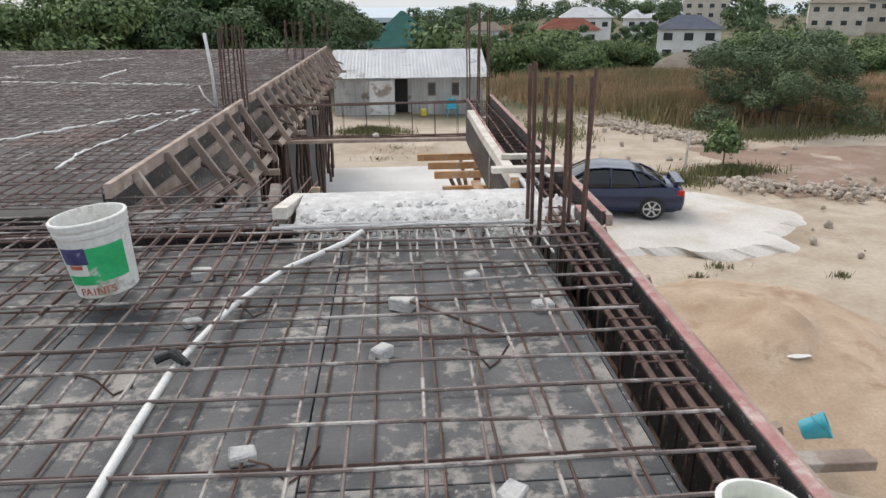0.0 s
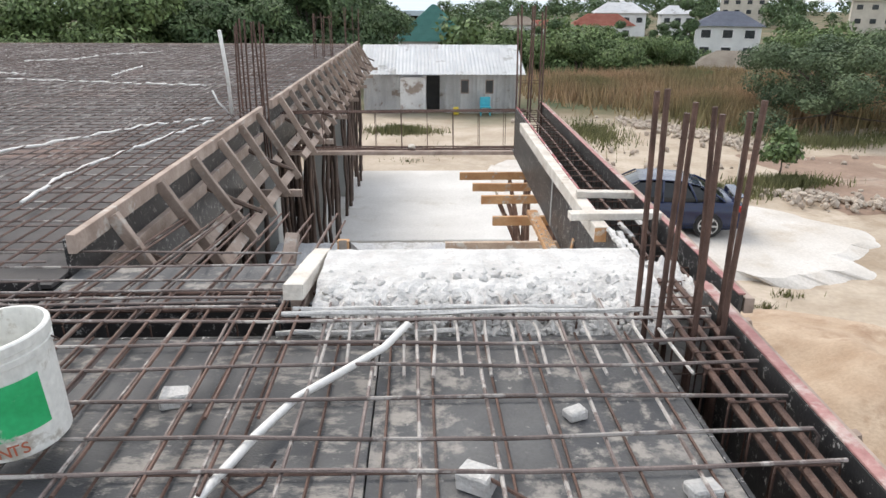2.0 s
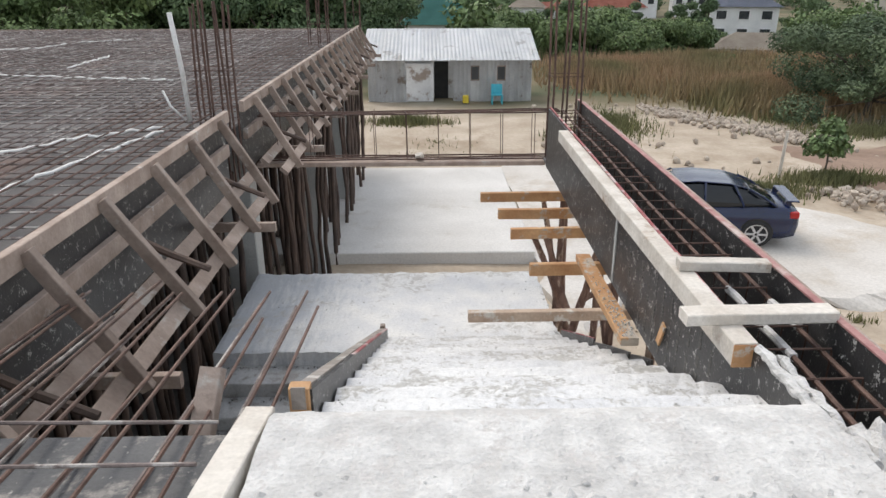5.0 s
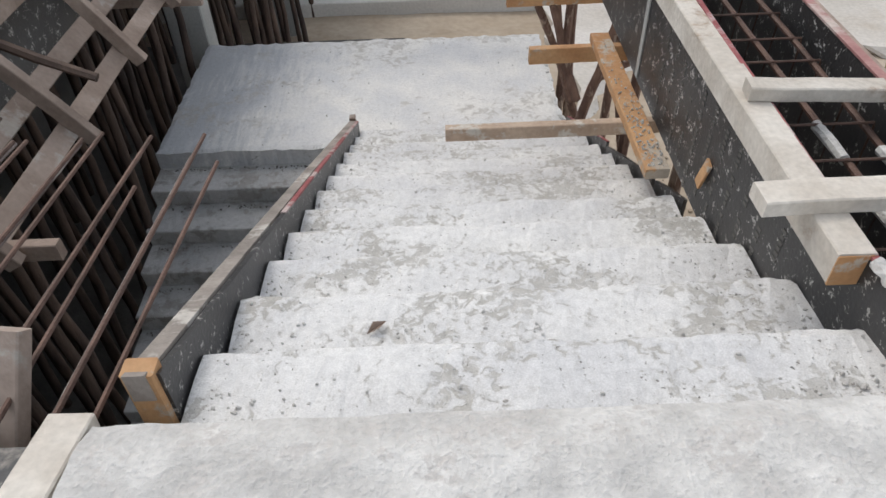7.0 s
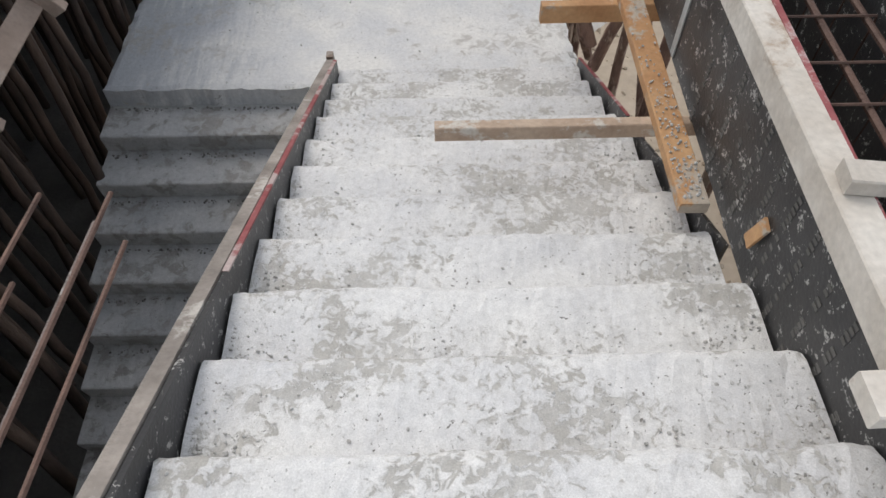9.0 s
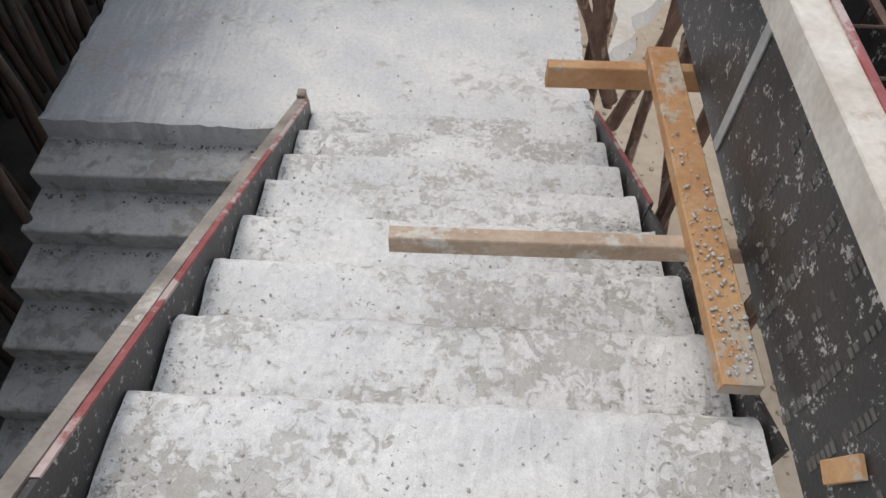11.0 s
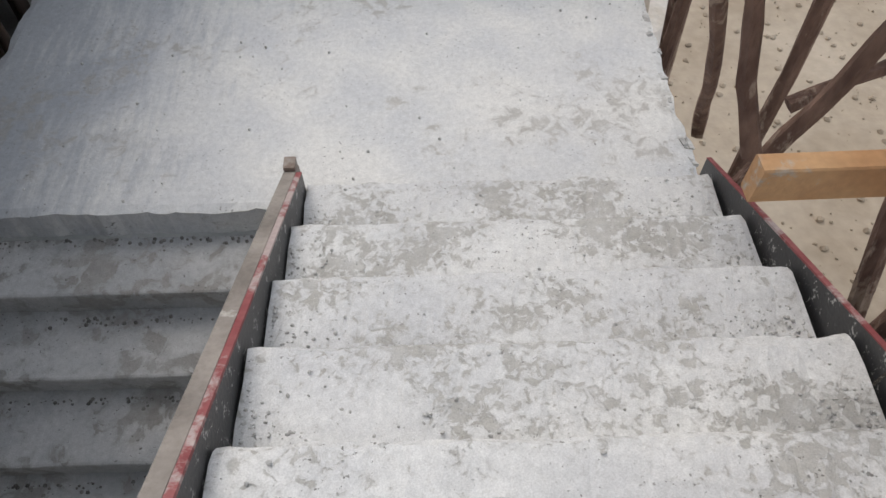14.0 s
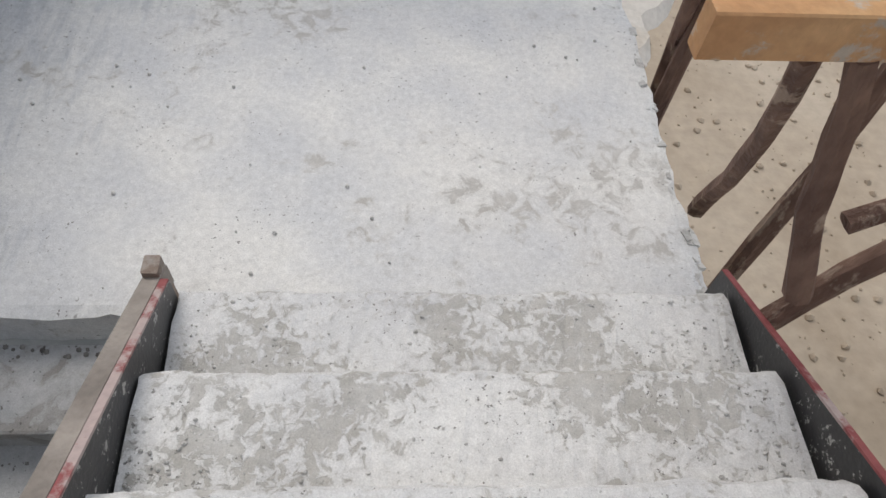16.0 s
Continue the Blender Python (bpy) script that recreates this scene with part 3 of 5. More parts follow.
def make_tree(height, spread, trunk_h, seed, leafmat, count=2600, leaf=0.22, flat=0.7, label="", name="tree"):
    random.seed(seed)
    t = thing(name, label, "tree")
    lobes = []
    for i in range(9):
        a = i * 2.4 + random.uniform(-0.4, 0.4)
        r = spread * random.uniform(0.25, 0.8)
        lobes.append((math.cos(a) * r, math.sin(a) * r, trunk_h + (height - trunk_h) * random.uniform(0.3, 0.85), spread * random.uniform(0.3, 0.5) * flat))
    lobes.append((0, 0, height - spread * 0.3 * flat, spread * 0.42 * flat))
    bm = tube([(0, 0, -0.4), (0.05, 0.02, trunk_h * 0.6), (0, 0, trunk_h + 0.2)], 0.035 * height, 8, 0.02 * height, wob=0.1)
    for cx, cy, cz, r in lobes[:7]:
        tube([(0, 0, trunk_h), (cx * 0.5, cy * 0.5, trunk_h + (cz - trunk_h) * 0.6), (cx, cy, cz)], 0.016 * height, 5, 0.005 * height, bm=bm)
    part("trunk", bm, TRUNK, t)
    part("crown", crown_mesh(lobes, count, leaf, seed + 1), leafmat, t)
    return t


T1 = make_tree(7.0, 3.6, 0.9, 21, LEAFD, 9000, 0.13, 1.0, "broad dark green mango tree with a dense crown")
T2 = make_tree(5.5, 2.8, 0.5, 22, LEAF, 7000, 0.12, 1.1, "bushy bright green broadleaf tree")
T3 = make_tree(3.6, 2.8, 0.2, 23, LEAF, 6500, 0.12, 1.1, "low spreading green bush tree")
T4 = make_tree(8.5, 1.5, 0.8, 24, LEAFD, 2600, 0.2, 1.15, "tall slim dark green roadside tree")
for o, p, s in ((T1, (-11.5, 47, 0), 1.0), (T2, (-17.5, 44, 0), 1.25), (T3, (13, 68, 0), 1.0), (T4, (45, 120, 0), 1.0)):
    o.location = (p[0], p[1], ground_height(p[0], p[1]) - 0.1)
    o.scale = (s, s, s)


def tree_at(src, x, y, s, rz, top=None):
    z = ground_height(x, y) - 0.1
    m = Matrix.LocRotScale((x, y, z), Euler((0, 0, rz)), None)
    keep = src.scale.copy()
    src.scale = (s, s, s)
    c = copy_thing(src, m)
    src.scale = keep
    return c


random.seed(31)
for x, y, s in ((-7.5, 46, 0.98), (-4.8, 52, 0.85), (-9.6, 51, 1.1), (-14.5, 49, 1.0), (-6.2, 57, 1.0), (-12.5, 56, 1.05), (-9.0, 43.5, 0.75), (-13.2, 44, 0.8), (-5.5, 47.5, 0.8), (-3.6, 49, 0.7)):
    tree_at(T1, x, y, s, random.uniform(0, 6))
for x, y, s in ((-20, 48, 1.15), (-22.5, 42, 1.0), (-24.5, 46, 1.05), (-27, 40, 0.95), (-30, 44, 1.0), (-33, 40, 1.0), (-16.5, 41, 1.1), (-36, 46, 1.2), (-18.6, 41, 0.75), (-15.3, 45, 0.9), (-20.8, 39, 0.6), (-25, 38, 0.65), (-29, 37, 0.6), (-16, 39, 0.6), (-32, 36, 0.65)):
    tree_at(T2, x, y, s, random.uniform(0, 6))
# green belt between field and houses
T5 = make_tree(4.0, 2.7, 0.1, 27, LEAF, 9000, 0.13, 1.15, "dense green thicket bush reaching the ground")
T5.location = (9.5, 53, ground_height(9.5, 53) - 0.9)
T6 = make_tree(6.5, 0.9, 0.2, 28, LEAFD, 3500, 0.13, 1.9, "slim dark green cypress-like tree")
T6.location = (21.5, 62, ground_height(21.5, 62) - 0.4)


def low_tree(src, x, y, s, rz, sink=0.9):
    c = tree_at(src, x, y, s, rz)
    c.location.z -= sink * s


for i in range(95):
    x = 3 + 62 * random.random()
    y = 53 + random.uniform(-1, 9) - 0.06 * x
    if 0.33 < x / y < 0.50:
        continue
    low_tree(random.choice((T5, T5, T2)), x, y, random.uniform(0.5, 0.85), random.uniform(0, 6))
for i in range(26):
    a, d = random.uniform(0.12, 0.36), random.uniform(60, 95)
    low_tree(T6, math.sin(a) * d, math.cos(a) * d, random.uniform(0.5, 0.75), random.uniform(0, 6), 0.4)

HOUSE_GAPS = ((0.40, 0.055, 112), (0.24, 0.04, 152), (0.16, 0.03, 155), (0.128, 0.03, 142), (0.26, 0.04, 170), (0.33, 0.03, 170), (0.413, 0.035, 225), (0.56, 0.05, 200), (0.615, 0.04, 210))


def woods(name, label, material, count, near, far, a0, a1, seed):
    """Many far crowns of leaf clumps, joined into one mass."""
    rng = np.random.default_rng(seed)
    co, total = [], 0
    while total < count:
        a, d = rng.uniform(a0, a1), rng.uniform(near, far)
        if a < 0.02 and d > 200:
            continue
        if abs(a - 0.41) < 0.045 and d < 76 or abs(a - 0.40) < 0.04 and d < 100:
            continue
        low = any(abs(a - h) < w and d < hd for h, w, hd in HOUSE_GAPS)
        x, y = math.sin(a) * d, math.cos(a) * d
        big = 1 + max(0, d - 120) / 200
        hgt = (rng.uniform(1.0, 1.8) if low else rng.uniform(2.6, 5.2)) * big
        wide = hgt * rng.uniform(0.45, 0.75)
        z = ground_height(x, y)
        nl, nq = 6, 90
        c = np.stack([rng.uniform(-0.6, 0.6, nl) * wide, rng.uniform(-0.6, 0.6, nl) * wide, rng.uniform(0.15, 0.78, nl) * hgt], 1)
        v = rng.normal(size=(nl, nq, 3))
        v /= np.linalg.norm(v, axis=2, keepdims=True)
        q = (c[:, None] + v * (wide * 0.5) * rng.uniform(0.6, 1.05, (nl, nq, 1)) * (1, 1, 0.8)).reshape(-1, 3)
        s_ = rng.normal(size=q.shape)
        s_ /= np.linalg.norm(s_, axis=1, keepdims=True)
        u_ = np.cross(s_, v.reshape(-1, 3))
        k = hgt * 0.055 * rng.uniform(0.6, 1.4, (len(q), 1))
        q = q + (x, y, z)
        co.append(np.stack([q + s_ * k, q + u_ * k * 0.7, q - s_ * k, q - u_ * k * 0.7], 1).reshape(-1, 3))
        total += 1
    co = np.concatenate(co)
    me = bpy.data.meshes.new(name)
    me.from_pydata(co.tolist(), [], np.arange(len(co)).reshape(-1, 4).tolist())
    me.materials.append(material)
    return tagged(new(name, me), label, "woodland", kind="stuff")


woods("far_woods", "dense green trees on the slope below the houses", LEAF, 210, 70, 130, 0.03, 0.80, 33)
woods("far_woods", "dark green trees among the far houses", LEAFD, 240, 95, 360, -0.6, 0.9, 34)

for i in range(16):
    tree_at(T3, random.uniform(9, 20), random.uniform(42, 52), random.uniform(0.14, 0.3), random.uniform(0, 6))

# flat-topped acacia beside the field
random.seed(40)
ac = thing("acacia_tree", "wide flat-topped acacia with fine grey-green foliage", "tree", at=(16.8, 31.0, GZ - 0.1))
ac.scale = (1.2, 1.2, 0.98)
bm = tube([(0, 0, -0.3), (0.05, 0, 0.5), (0.15, 0.1, 1.0)], 0.13, 8, 0.09, wob=0.1)
lobes = []
for i in range(30):
    a = i * 2.4
    r = 2.5 * math.sqrt((i + 1) / 20)
    c = (math.cos(a) * r, math.sin(a) * r, 3.9 - 0.17 * r * r + random.choice((-1.9, -1.2, -0.6, 0.0, 0.35)), random.uniform(0.6, 1.0))
    lobes.append(c)
    tube([(0.1, 0.05, 0.8), (c[0] * 0.45, c[1] * 0.45, 0.8 + (c[2] - 0.8) * 0.65), (c[0] * 0.9, c[1] * 0.9, c[2])], 0.05, 5, 0.012, bm=bm)
part("trunk", bm, TRUNK, ac)
part("crown", crown_mesh(lobes, 42000, 0.05, 41), LEAFA, ac)
# sapling
sp = thing("sapling", "small leafy green sapling on the rubble strip", "tree", at=(10.2, 21.9, GZ - 0.05))
sp.scale = (1.35, 1.35, 1.25)
bm = tube([(0, 0, -0.2), (0.03, 0, 0.45), (0, 0.02, 0.9)], 0.025, 6, 0.012)
part("trunk", bm, TRUNK, sp)
part("crown", crown_mesh([(0, 0, 0.95, 0.42), (0.2, 0.1, 0.75, 0.32), (-0.22, 0, 0.8, 0.32), (0, 0, 1.25, 0.25)], 900, 0.06, 42), LEAF, sp)
bm = tube([(0, 0, -0.3), (0.02, 0, 0.5), (0.05, 0, 1.15)], 0.06, 8, 0.05, wob=0.06)
o = link("boundary_post", bm, WOODW)
o.location, o.scale = (8.9, 21.8, GZ), (0.8, 0.8, 1.2)
tagged(o, "pale leaning boundary post beside the drive", "post")


# ---- distant houses ----
def house(name, label, x, y, z, w, d, h, rz, wallm, roofm, rh, storeys=1, wins=3, hip=0.5):
    t = thing(name, label, "house", at=(x, y, z))
    t.rotation_euler = (0, 0, rz)
    part("wall", box(-w / 2, -d / 2, -3, w / 2, d / 2, h), wallm, t)
    o = 0.5
    bm = bmesh.new()
    b = [bm.verts.new(c) for c in ((-w / 2 - o, -d / 2 - o, h), (w / 2 + o, -d / 2 - o, h), (w / 2 + o, d / 2 + o, h), (-w / 2 - o, d / 2 + o, h))]
    r = [bm.verts.new((-w / 2 * hip, 0, h + rh)), bm.verts.new((w / 2 * hip, 0, h + rh))]
    for f in ((b[0], b[1], r[1], r[0]), (b[1], b[2], r[1]), (b[2], b[3], r[0], r[1]), (b[3], b[0], r[0]), (b[3], b[2], b[1], b[0])):
        bm.faces.new(f)
    bmesh.ops.solidify(bm, geom=bm.faces[:], thickness=0.15)
    part("roof", bm, roofm, t)
    for s in range(storeys):
        zc = h * (s + 0.55) / storeys
        for i in range(wins):
            xc = (i + 0.5) / wins * w - w / 2
            wd = part("window", box(xc - 0.75, -d / 2 - 0.08, zc - 0.65, xc + 0.75, -d / 2 + 0.1, zc + 0.65, 0.02), wallm, t)
            part("pane", box(xc - 0.62, -d / 2 - 0.1, zc - 0.52, xc + 0.62, -d / 2 + 0.05, zc + 0.52), GLASSD, wd)
    return t


house("two_storey_house", "white two-storey house with a slate-blue hipped roof", 43, 104, -6.6, 8.5, 8, 4.6, -0.35, PLASTER, ROOFB, 1.9, 2, 3, 0.35)
house("bungalow", "cream bungalow with a beige tiled hip roof", 29.2, 69, -6.2, 6.6, 5, 1.75, -0.35, CREAM, ROOFT, 1.3, 1, 3)
house("teal_roof_house", "house with a steep teal metal roof behind trees", 0.9, 93, -6.5, 9, 8, 3.0, 0.0, PLASTER, ROOFG, 4.2, 1, 3, 0.05)
house("red_roof_house", "low house with a red tiled roof among trees", 36, 148, -6.5, 12, 8, 3.0, -0.2, PLASTER, ROOFR, 2.2, 1, 4)
house("red_roof_house", "low house with a red tiled roof among trees", 24, 150, -6.8, 7, 7, 2.6, -0.2, PLASTER, ROOFR, 1.6, 1, 3)
house("white_house", "small white house with a grey roof", 18, 140, -6.4, 6, 6, 3.2, -0.1, PLASTER, ROOFT, 1.5, 1, 2)
house("pale_roof_house", "house with a pale green roof among trees", 44, 165, -4.6, 11, 9, 3.2, -0.2, PLASTER, TIN, 2.2, 1, 4)
house("pale_roof_house", "house with a pale roof among trees", 57, 165, -4.6, 7, 7, 3.0, -0.2, PLASTER, TIN, 1.8, 1, 3)
house("concrete_frame_house", "unfinished grey three-storey concrete house", 89, 203, -3.0, 12, 9, 7.5, -0.4, CREAM, CONC_COL, 0.4, 3, 4, 0.95)
house("cream_house", "cream two-storey house with a flat roof line", 104, 165, -4.6, 12, 9, 6, -0.5, CREAM, ROOFT, 1.6, 2, 4)
house("cream_house", "cream two-storey house with a flat roof line", 120, 170, -4.0, 10, 9, 6, -0.5, CREAM, CONC_COL, 1.0, 2, 4)

# ---- the stair ----
RISE, GO, X0, X1 = 0.15, 0.3225, -1.15, 0.455


def ny(k):
    return 9.17 - (k - 1) * GO


def nz(k):
    return -RISE * (13 - k)


def step_outline(yn, yb, z, drop):
    """Rounded nosing at yn, tread running back to yb."""
    return [(yb, z - drop), (yb, z + 0.002), (yb + (yn - yb) * 0.33, z + 0.006), (yb + (yn - yb) * 0.66, z + 0.004), (yn - 0.045, z), (yn - 0.018, z - 0.006), (yn - 0.004, z - 0.022), (yn, z - 0.05), (yn - 0.008, z - drop * 0.7), (yn - 0.012, z - drop)]


stair = thing("stairs", "raw white-grey concrete stair flight with worn treads", "stairs", kind="structure")
for k in range(1, 13):
    part("step", prism(step_outline(ny(k), ny(k + 1) - 0.02, nz(k), RISE + 0.004), X0, X1, 64, 0.011), CONC, stair, smooth=False)
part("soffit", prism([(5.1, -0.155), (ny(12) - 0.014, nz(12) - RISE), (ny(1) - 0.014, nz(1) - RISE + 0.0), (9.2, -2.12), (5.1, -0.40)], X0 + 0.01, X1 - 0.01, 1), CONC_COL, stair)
# same stair concrete, greyed in colour for the shade beside the slab
low = thing("stairs", "lower concrete stair flight turning back, shade put into its grey", "stairs", kind="structure")
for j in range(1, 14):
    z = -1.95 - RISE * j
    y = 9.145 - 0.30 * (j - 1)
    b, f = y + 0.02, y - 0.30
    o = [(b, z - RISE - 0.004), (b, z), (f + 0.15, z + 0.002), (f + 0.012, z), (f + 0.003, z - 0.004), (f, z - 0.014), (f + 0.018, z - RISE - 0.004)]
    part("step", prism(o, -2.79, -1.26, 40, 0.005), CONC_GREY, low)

# landing
bm = bmesh.new()
NXL, NYL = 80, 48
for zz in (0,):
    g = []
    for j in range(NYL + 1):
        row = []
        for i in range(NXL + 1):
            x, y = -2.79 + (3.285) * i / NXL, 9.15 + 1.87 * j / NYL
            q = Vector((x, y, -1.95 + 0.004 * noise.noise(Vector((x * 3, y * 3, 0)))))
            if i in (0, NXL) or j in (0, NYL):
                q += noise.noise_vector(Vector((x * 11, y * 11, 3))) * 0.02
                q.z -= 0.008
            row.append(bm.verts.new(q))
        g.append(row)
    for r0, r1 in zip(g, g[1:]):
        for i in range(NXL):
            bm.faces.new((r0[i], r0[i + 1], r1[i + 1], r1[i]))
rim = bmesh.ops.extrude_edge_only(bm, edges=[e for e in bm.edges if e.is_boundary])
for v in (e for e in rim["geom"] if isinstance(e, bmesh.types.BMVert)):
    v.co.z = -2.10
landing = thing("stairs", "pale smooth concrete half landing, grey streaks and painted shade to the left", "landing", kind="structure")
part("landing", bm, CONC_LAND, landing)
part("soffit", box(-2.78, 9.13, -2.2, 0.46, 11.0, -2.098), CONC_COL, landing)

# rough top of the flight
bm = bmesh.new()
NXT, NYT = 110, 60
g = []
for j in range(NYT + 1):
    row = []
    for i in range(NXT + 1):
        fx, fy = i / NXT, j / NYT
        x, y = -1.26 + 1.72 * fx, 4.42 + 0.885 * fy
        rgh = 0.006 + 0.042 * max(0, 1 - fy * 2.0)
        z = 0.035 - 0.14 * max(0, 1 - fy * 2.6) ** 1.3 - 0.035 * max(0, (fy - 0.85) / 0.15) ** 2
        z += rgh * noise.noise(Vector((x * 8, y * 8, 0))) + rgh * 0.8 * noise.noise(Vector((x * 23, y * 23, 1)))
        y += 0.10 * noise.noise(Vector((x * 4, 0, 7))) * max(0, 1 - fy * 3)
        row.append(bm.verts.new((x, y, z)))
    g.append(row)
for r0, r1 in zip(g, g[1:]):
    for i in range(NXT):
        bm.faces.new((r0[i], r0[i + 1], r1[i + 1], r1[i]))
rim = bmesh.ops.extrude_edge_only(bm, edges=[e for e in bm.edges if e.is_boundary])
for v in (e for e in rim["geom"] if isinstance(e, bmesh.types.BMVert)):
    v.co.z = -0.16
topslab = tagged(link("concrete_slab_end", bm, CONC_ROUGH), "rough poured white concrete at the head of the stair", "concrete slab", kind="structure")
random.seed(61)
lumps = bmesh.new()
bm = bmesh.new()
for i in range(1500):
    x, y = random.uniform(-1.25, 0.45), 4.40 + abs(random.gauss(0, 0.24))
    r = random.choice((0.005, 0.006, 0.008, 0.01, 0.014, 0.018))
    gg = bmesh.ops.create_icosphere(bm, subdivisions=1, radius=r, matrix=Matrix.Translation((x, y, 0.02 - 0.12 * max(0, 1 - (y - 4.42) * 2.9) + r * 0.3)))
    for v in gg["verts"]:
        v.co += noise.noise_vector(v.co * 60) * r * 0.4
tagged(link("concrete_lumps", bm, CONC_ROUGH), "loose broken lumps of set concrete", "debris", kind="stuff")
for i in range(520):
    x, y = random.uniform(-1.22, 0.42), 4.47 + abs(random.gauss(0, 0.15))
    if random.random() < max(0, x - 0.05) * 1.4:
        continue
    r = random.uniform(0.010, 0.027)
    zt = 0.03 - 0.13 * max(0, 1 - (y - 4.42) * 2.9)
    gg = bmesh.ops.create_icosphere(lumps, subdivisions=1, radius=r, matrix=Matrix.Translation((x, y, zt + r * 0.25)))
    for v in gg["verts"]:
        v.co += noise.noise_vector(v.co * 40) * r * 0.7
tagged(link("concrete_lumps", lumps, CONC_ROUGH), "broken lumps and stones of set concrete", "debris", kind="stuff")
for yv, zv, xa, xb in ((4.43, 0.008, -1.38, 0.30), (4.49, 0.004, -1.34, 0.05), (4.37, -0.06, -1.40, -0.55)):
    pts = [p + Vector((0, 0, 0.005 * noise.noise(p * 9))) for p in bend_bar((xa, yv, zv), (xb, yv + 0.01, zv), 0.004, 9)]
    o = link("cement_splash", tube(pts, 0.0125, 8, wob=0.25), CONC_ROUGH)
    tagged(o, "white cement crust along a front mesh bar", "cement", kind="stuff")
# crumbs on treads
bm = bmesh.new()
for i in range(3400):
    k = random.randint(1, 12)
    side = random.random()
    x = random.uniform(X0, X1) if side < 0.35 else (X0 + abs(random.gauss(0, 0.12)) if side < 0.65 else X1 - abs(random.gauss(0, 0.14)))
    x = min(X1 - 0.02, max(X0 + 0.02, x))
    y = ny(k + 1) + abs(random.gauss(0, 0.1)) + 0.02
    y = min(y, ny(k) - 0.05)
    r = random.choice((0.002, 0.002, 0.003, 0.003, 0.004, 0.005, 0.008))
    bmesh.ops.create_icosphere(bm, subdivisions=1, radius=r, matrix=Matrix.LocRotScale((x, y, nz(k) + 0.006), Euler((random.random() * 3, random.random() * 3, 0)), (1, 0.8, 0.6)))
for i in range(60):
    x, y = random.uniform(-2.6, 0.4), random.uniform(9.2, 10.9)
    bmesh.ops.create_icosphere(bm, subdivisions=1, radius=random.choice((0.003, 0.005, 0.008)), matrix=Matrix.Translation((x, y, -1.945)))
for i in range(46):
    y = random.uniform(9.2, 10.6)
    w = random.uniform(0.012, 0.035)
    gg = bmesh.ops.create_cube(bm, size=1, matrix=Matrix.LocRotScale((0.475 + random.gauss(0, 0.012), y, -1.957 + random.uniform(-0.02, 0.006)), Euler((random.uniform(-0.4, 0.4), random.uniform(-0.3, 0.5), random.uniform(-0.5, 0.5))), (w, w * random.uniform(1, 2.2), 0.014)))
    for v in gg["verts"]:
        v.co += noise.noise_vector(v.co * 45) * 0.006
tagged(link("concrete_crumbs", bm, CONC_ROUGH), "small concrete crumbs scattered on the steps", "debris", kind="stuff")
bm = bmesh.new()
for i in range(900):
    j = random.randint(1, 10)
    r = random.choice((0.003, 0.004, 0.006, 0.009))
    bmesh.ops.create_icosphere(bm, subdivisions=1, radius=r, matrix=Matrix.Translation((random.uniform(-2.75, -1.28), 9.125 - 0.30 * (j - 1) - abs(random.gauss(0, 0.022)), -1.95 - RISE * j + r * 0.5)))
for i in range(500):
    k = random.randint(1, 11)
    r = random.choice((0.003, 0.004, 0.006))
    bmesh.ops.create_icosphere(bm, subdivisions=1, radius=r, matrix=Matrix.Translation((random.uniform(X0 + 0.02, X1 - 0.02), ny(k + 1) + 0.004 + abs(random.gauss(0, 0.012)), nz(k) + 0.004)))
tagged(link("step_grit", bm, GRIT), "dark grit gathered at the foot of the risers", "debris", kind="stuff")
lf = bmesh.new()
for sgn in (1, -1):
    a = [lf.verts.new(c) for c in ((-0.05, 0, 0), (0, sgn * 0.022, 0.02), (0.05, 0, 0.004))]
    lf.faces.new(a if sgn < 0 else a[::-1])
bmesh.ops.solidify(lf, geom=lf.faces[:], thickness=0.002)
o = link("dry_leaf", lf, WOOD)
o.scale = (0.7, 0.7, 0.7)
o.location, o.rotation_euler = (-0.75, 5.78, nz(11) + 0.014), (0, 0, 0.7)
tagged(o, "curled dry grey leaf lying on a stair tread", "leaf")


# ---- side boards of the flight ----
def slope_board(x0, x1, ya, yb, above, depth, material, name, parent, label=""):
    za, zb = nz(13) - (ya - 5.30) * RISE / GO + above, nz(13) - (yb - 5.30) * RISE / GO + above
    bm = prism([(ya, za - depth), (ya, za), ((ya + yb) / 2, (za + zb) / 2 + 0.006), (yb, zb), (yb, zb - depth)], x0, x1, 1)
    return part(name, bm, material, parent, label)


ib = thing("stair_side_board", "black plywood stair shutter with a timber rail", "formwork board")
slope_board(-1.175, -1.157, 5.42, 9.14, 0.065, 0.28, PLYB, "plywood_panel", ib, "black film-faced plywood panel")
slope_board(-1.177, -1.1562, 6.6, 9.138, 0.073, 0.008, RED, "painted_edge", ib, "red painted plywood edge")
slope_board(-1.225, -1.178, 5.40, 9.20, 0.075, 0.085, RAILW, "rail", ib, "grey weathered timber rail")
part("end_block", timber((-1.203, 9.17, -1.95), (-1.203, 9.17, -1.69), 0.045, 0.06, (0, 1, 0)), WOOD, ib)
part("end_block", timber((-1.20, 5.43, -0.35), (-1.20, 5.43, 0.02), 0.07, 0.05, (0, 1, 0)), WOODO, ib, "raw orange timber end")
ob_ = thing("stair_side_board", "black plywood shutter with a red edge along the steps", "formwork board")
for ya, yb, ab in ((8.05, 9.24, 0.03), (7.2, 8.04, 0.0), (6.80, 7.16, -0.01)):
    slope_board(0.474, 0.49, ya, yb, ab, 0.34, PLYB, "plywood_panel", ob_)
    if ya > 8.0:
        slope_board(0.473, 0.491, ya, yb, ab + 0.004, 0.004, RED, "painted_edge", ob_)

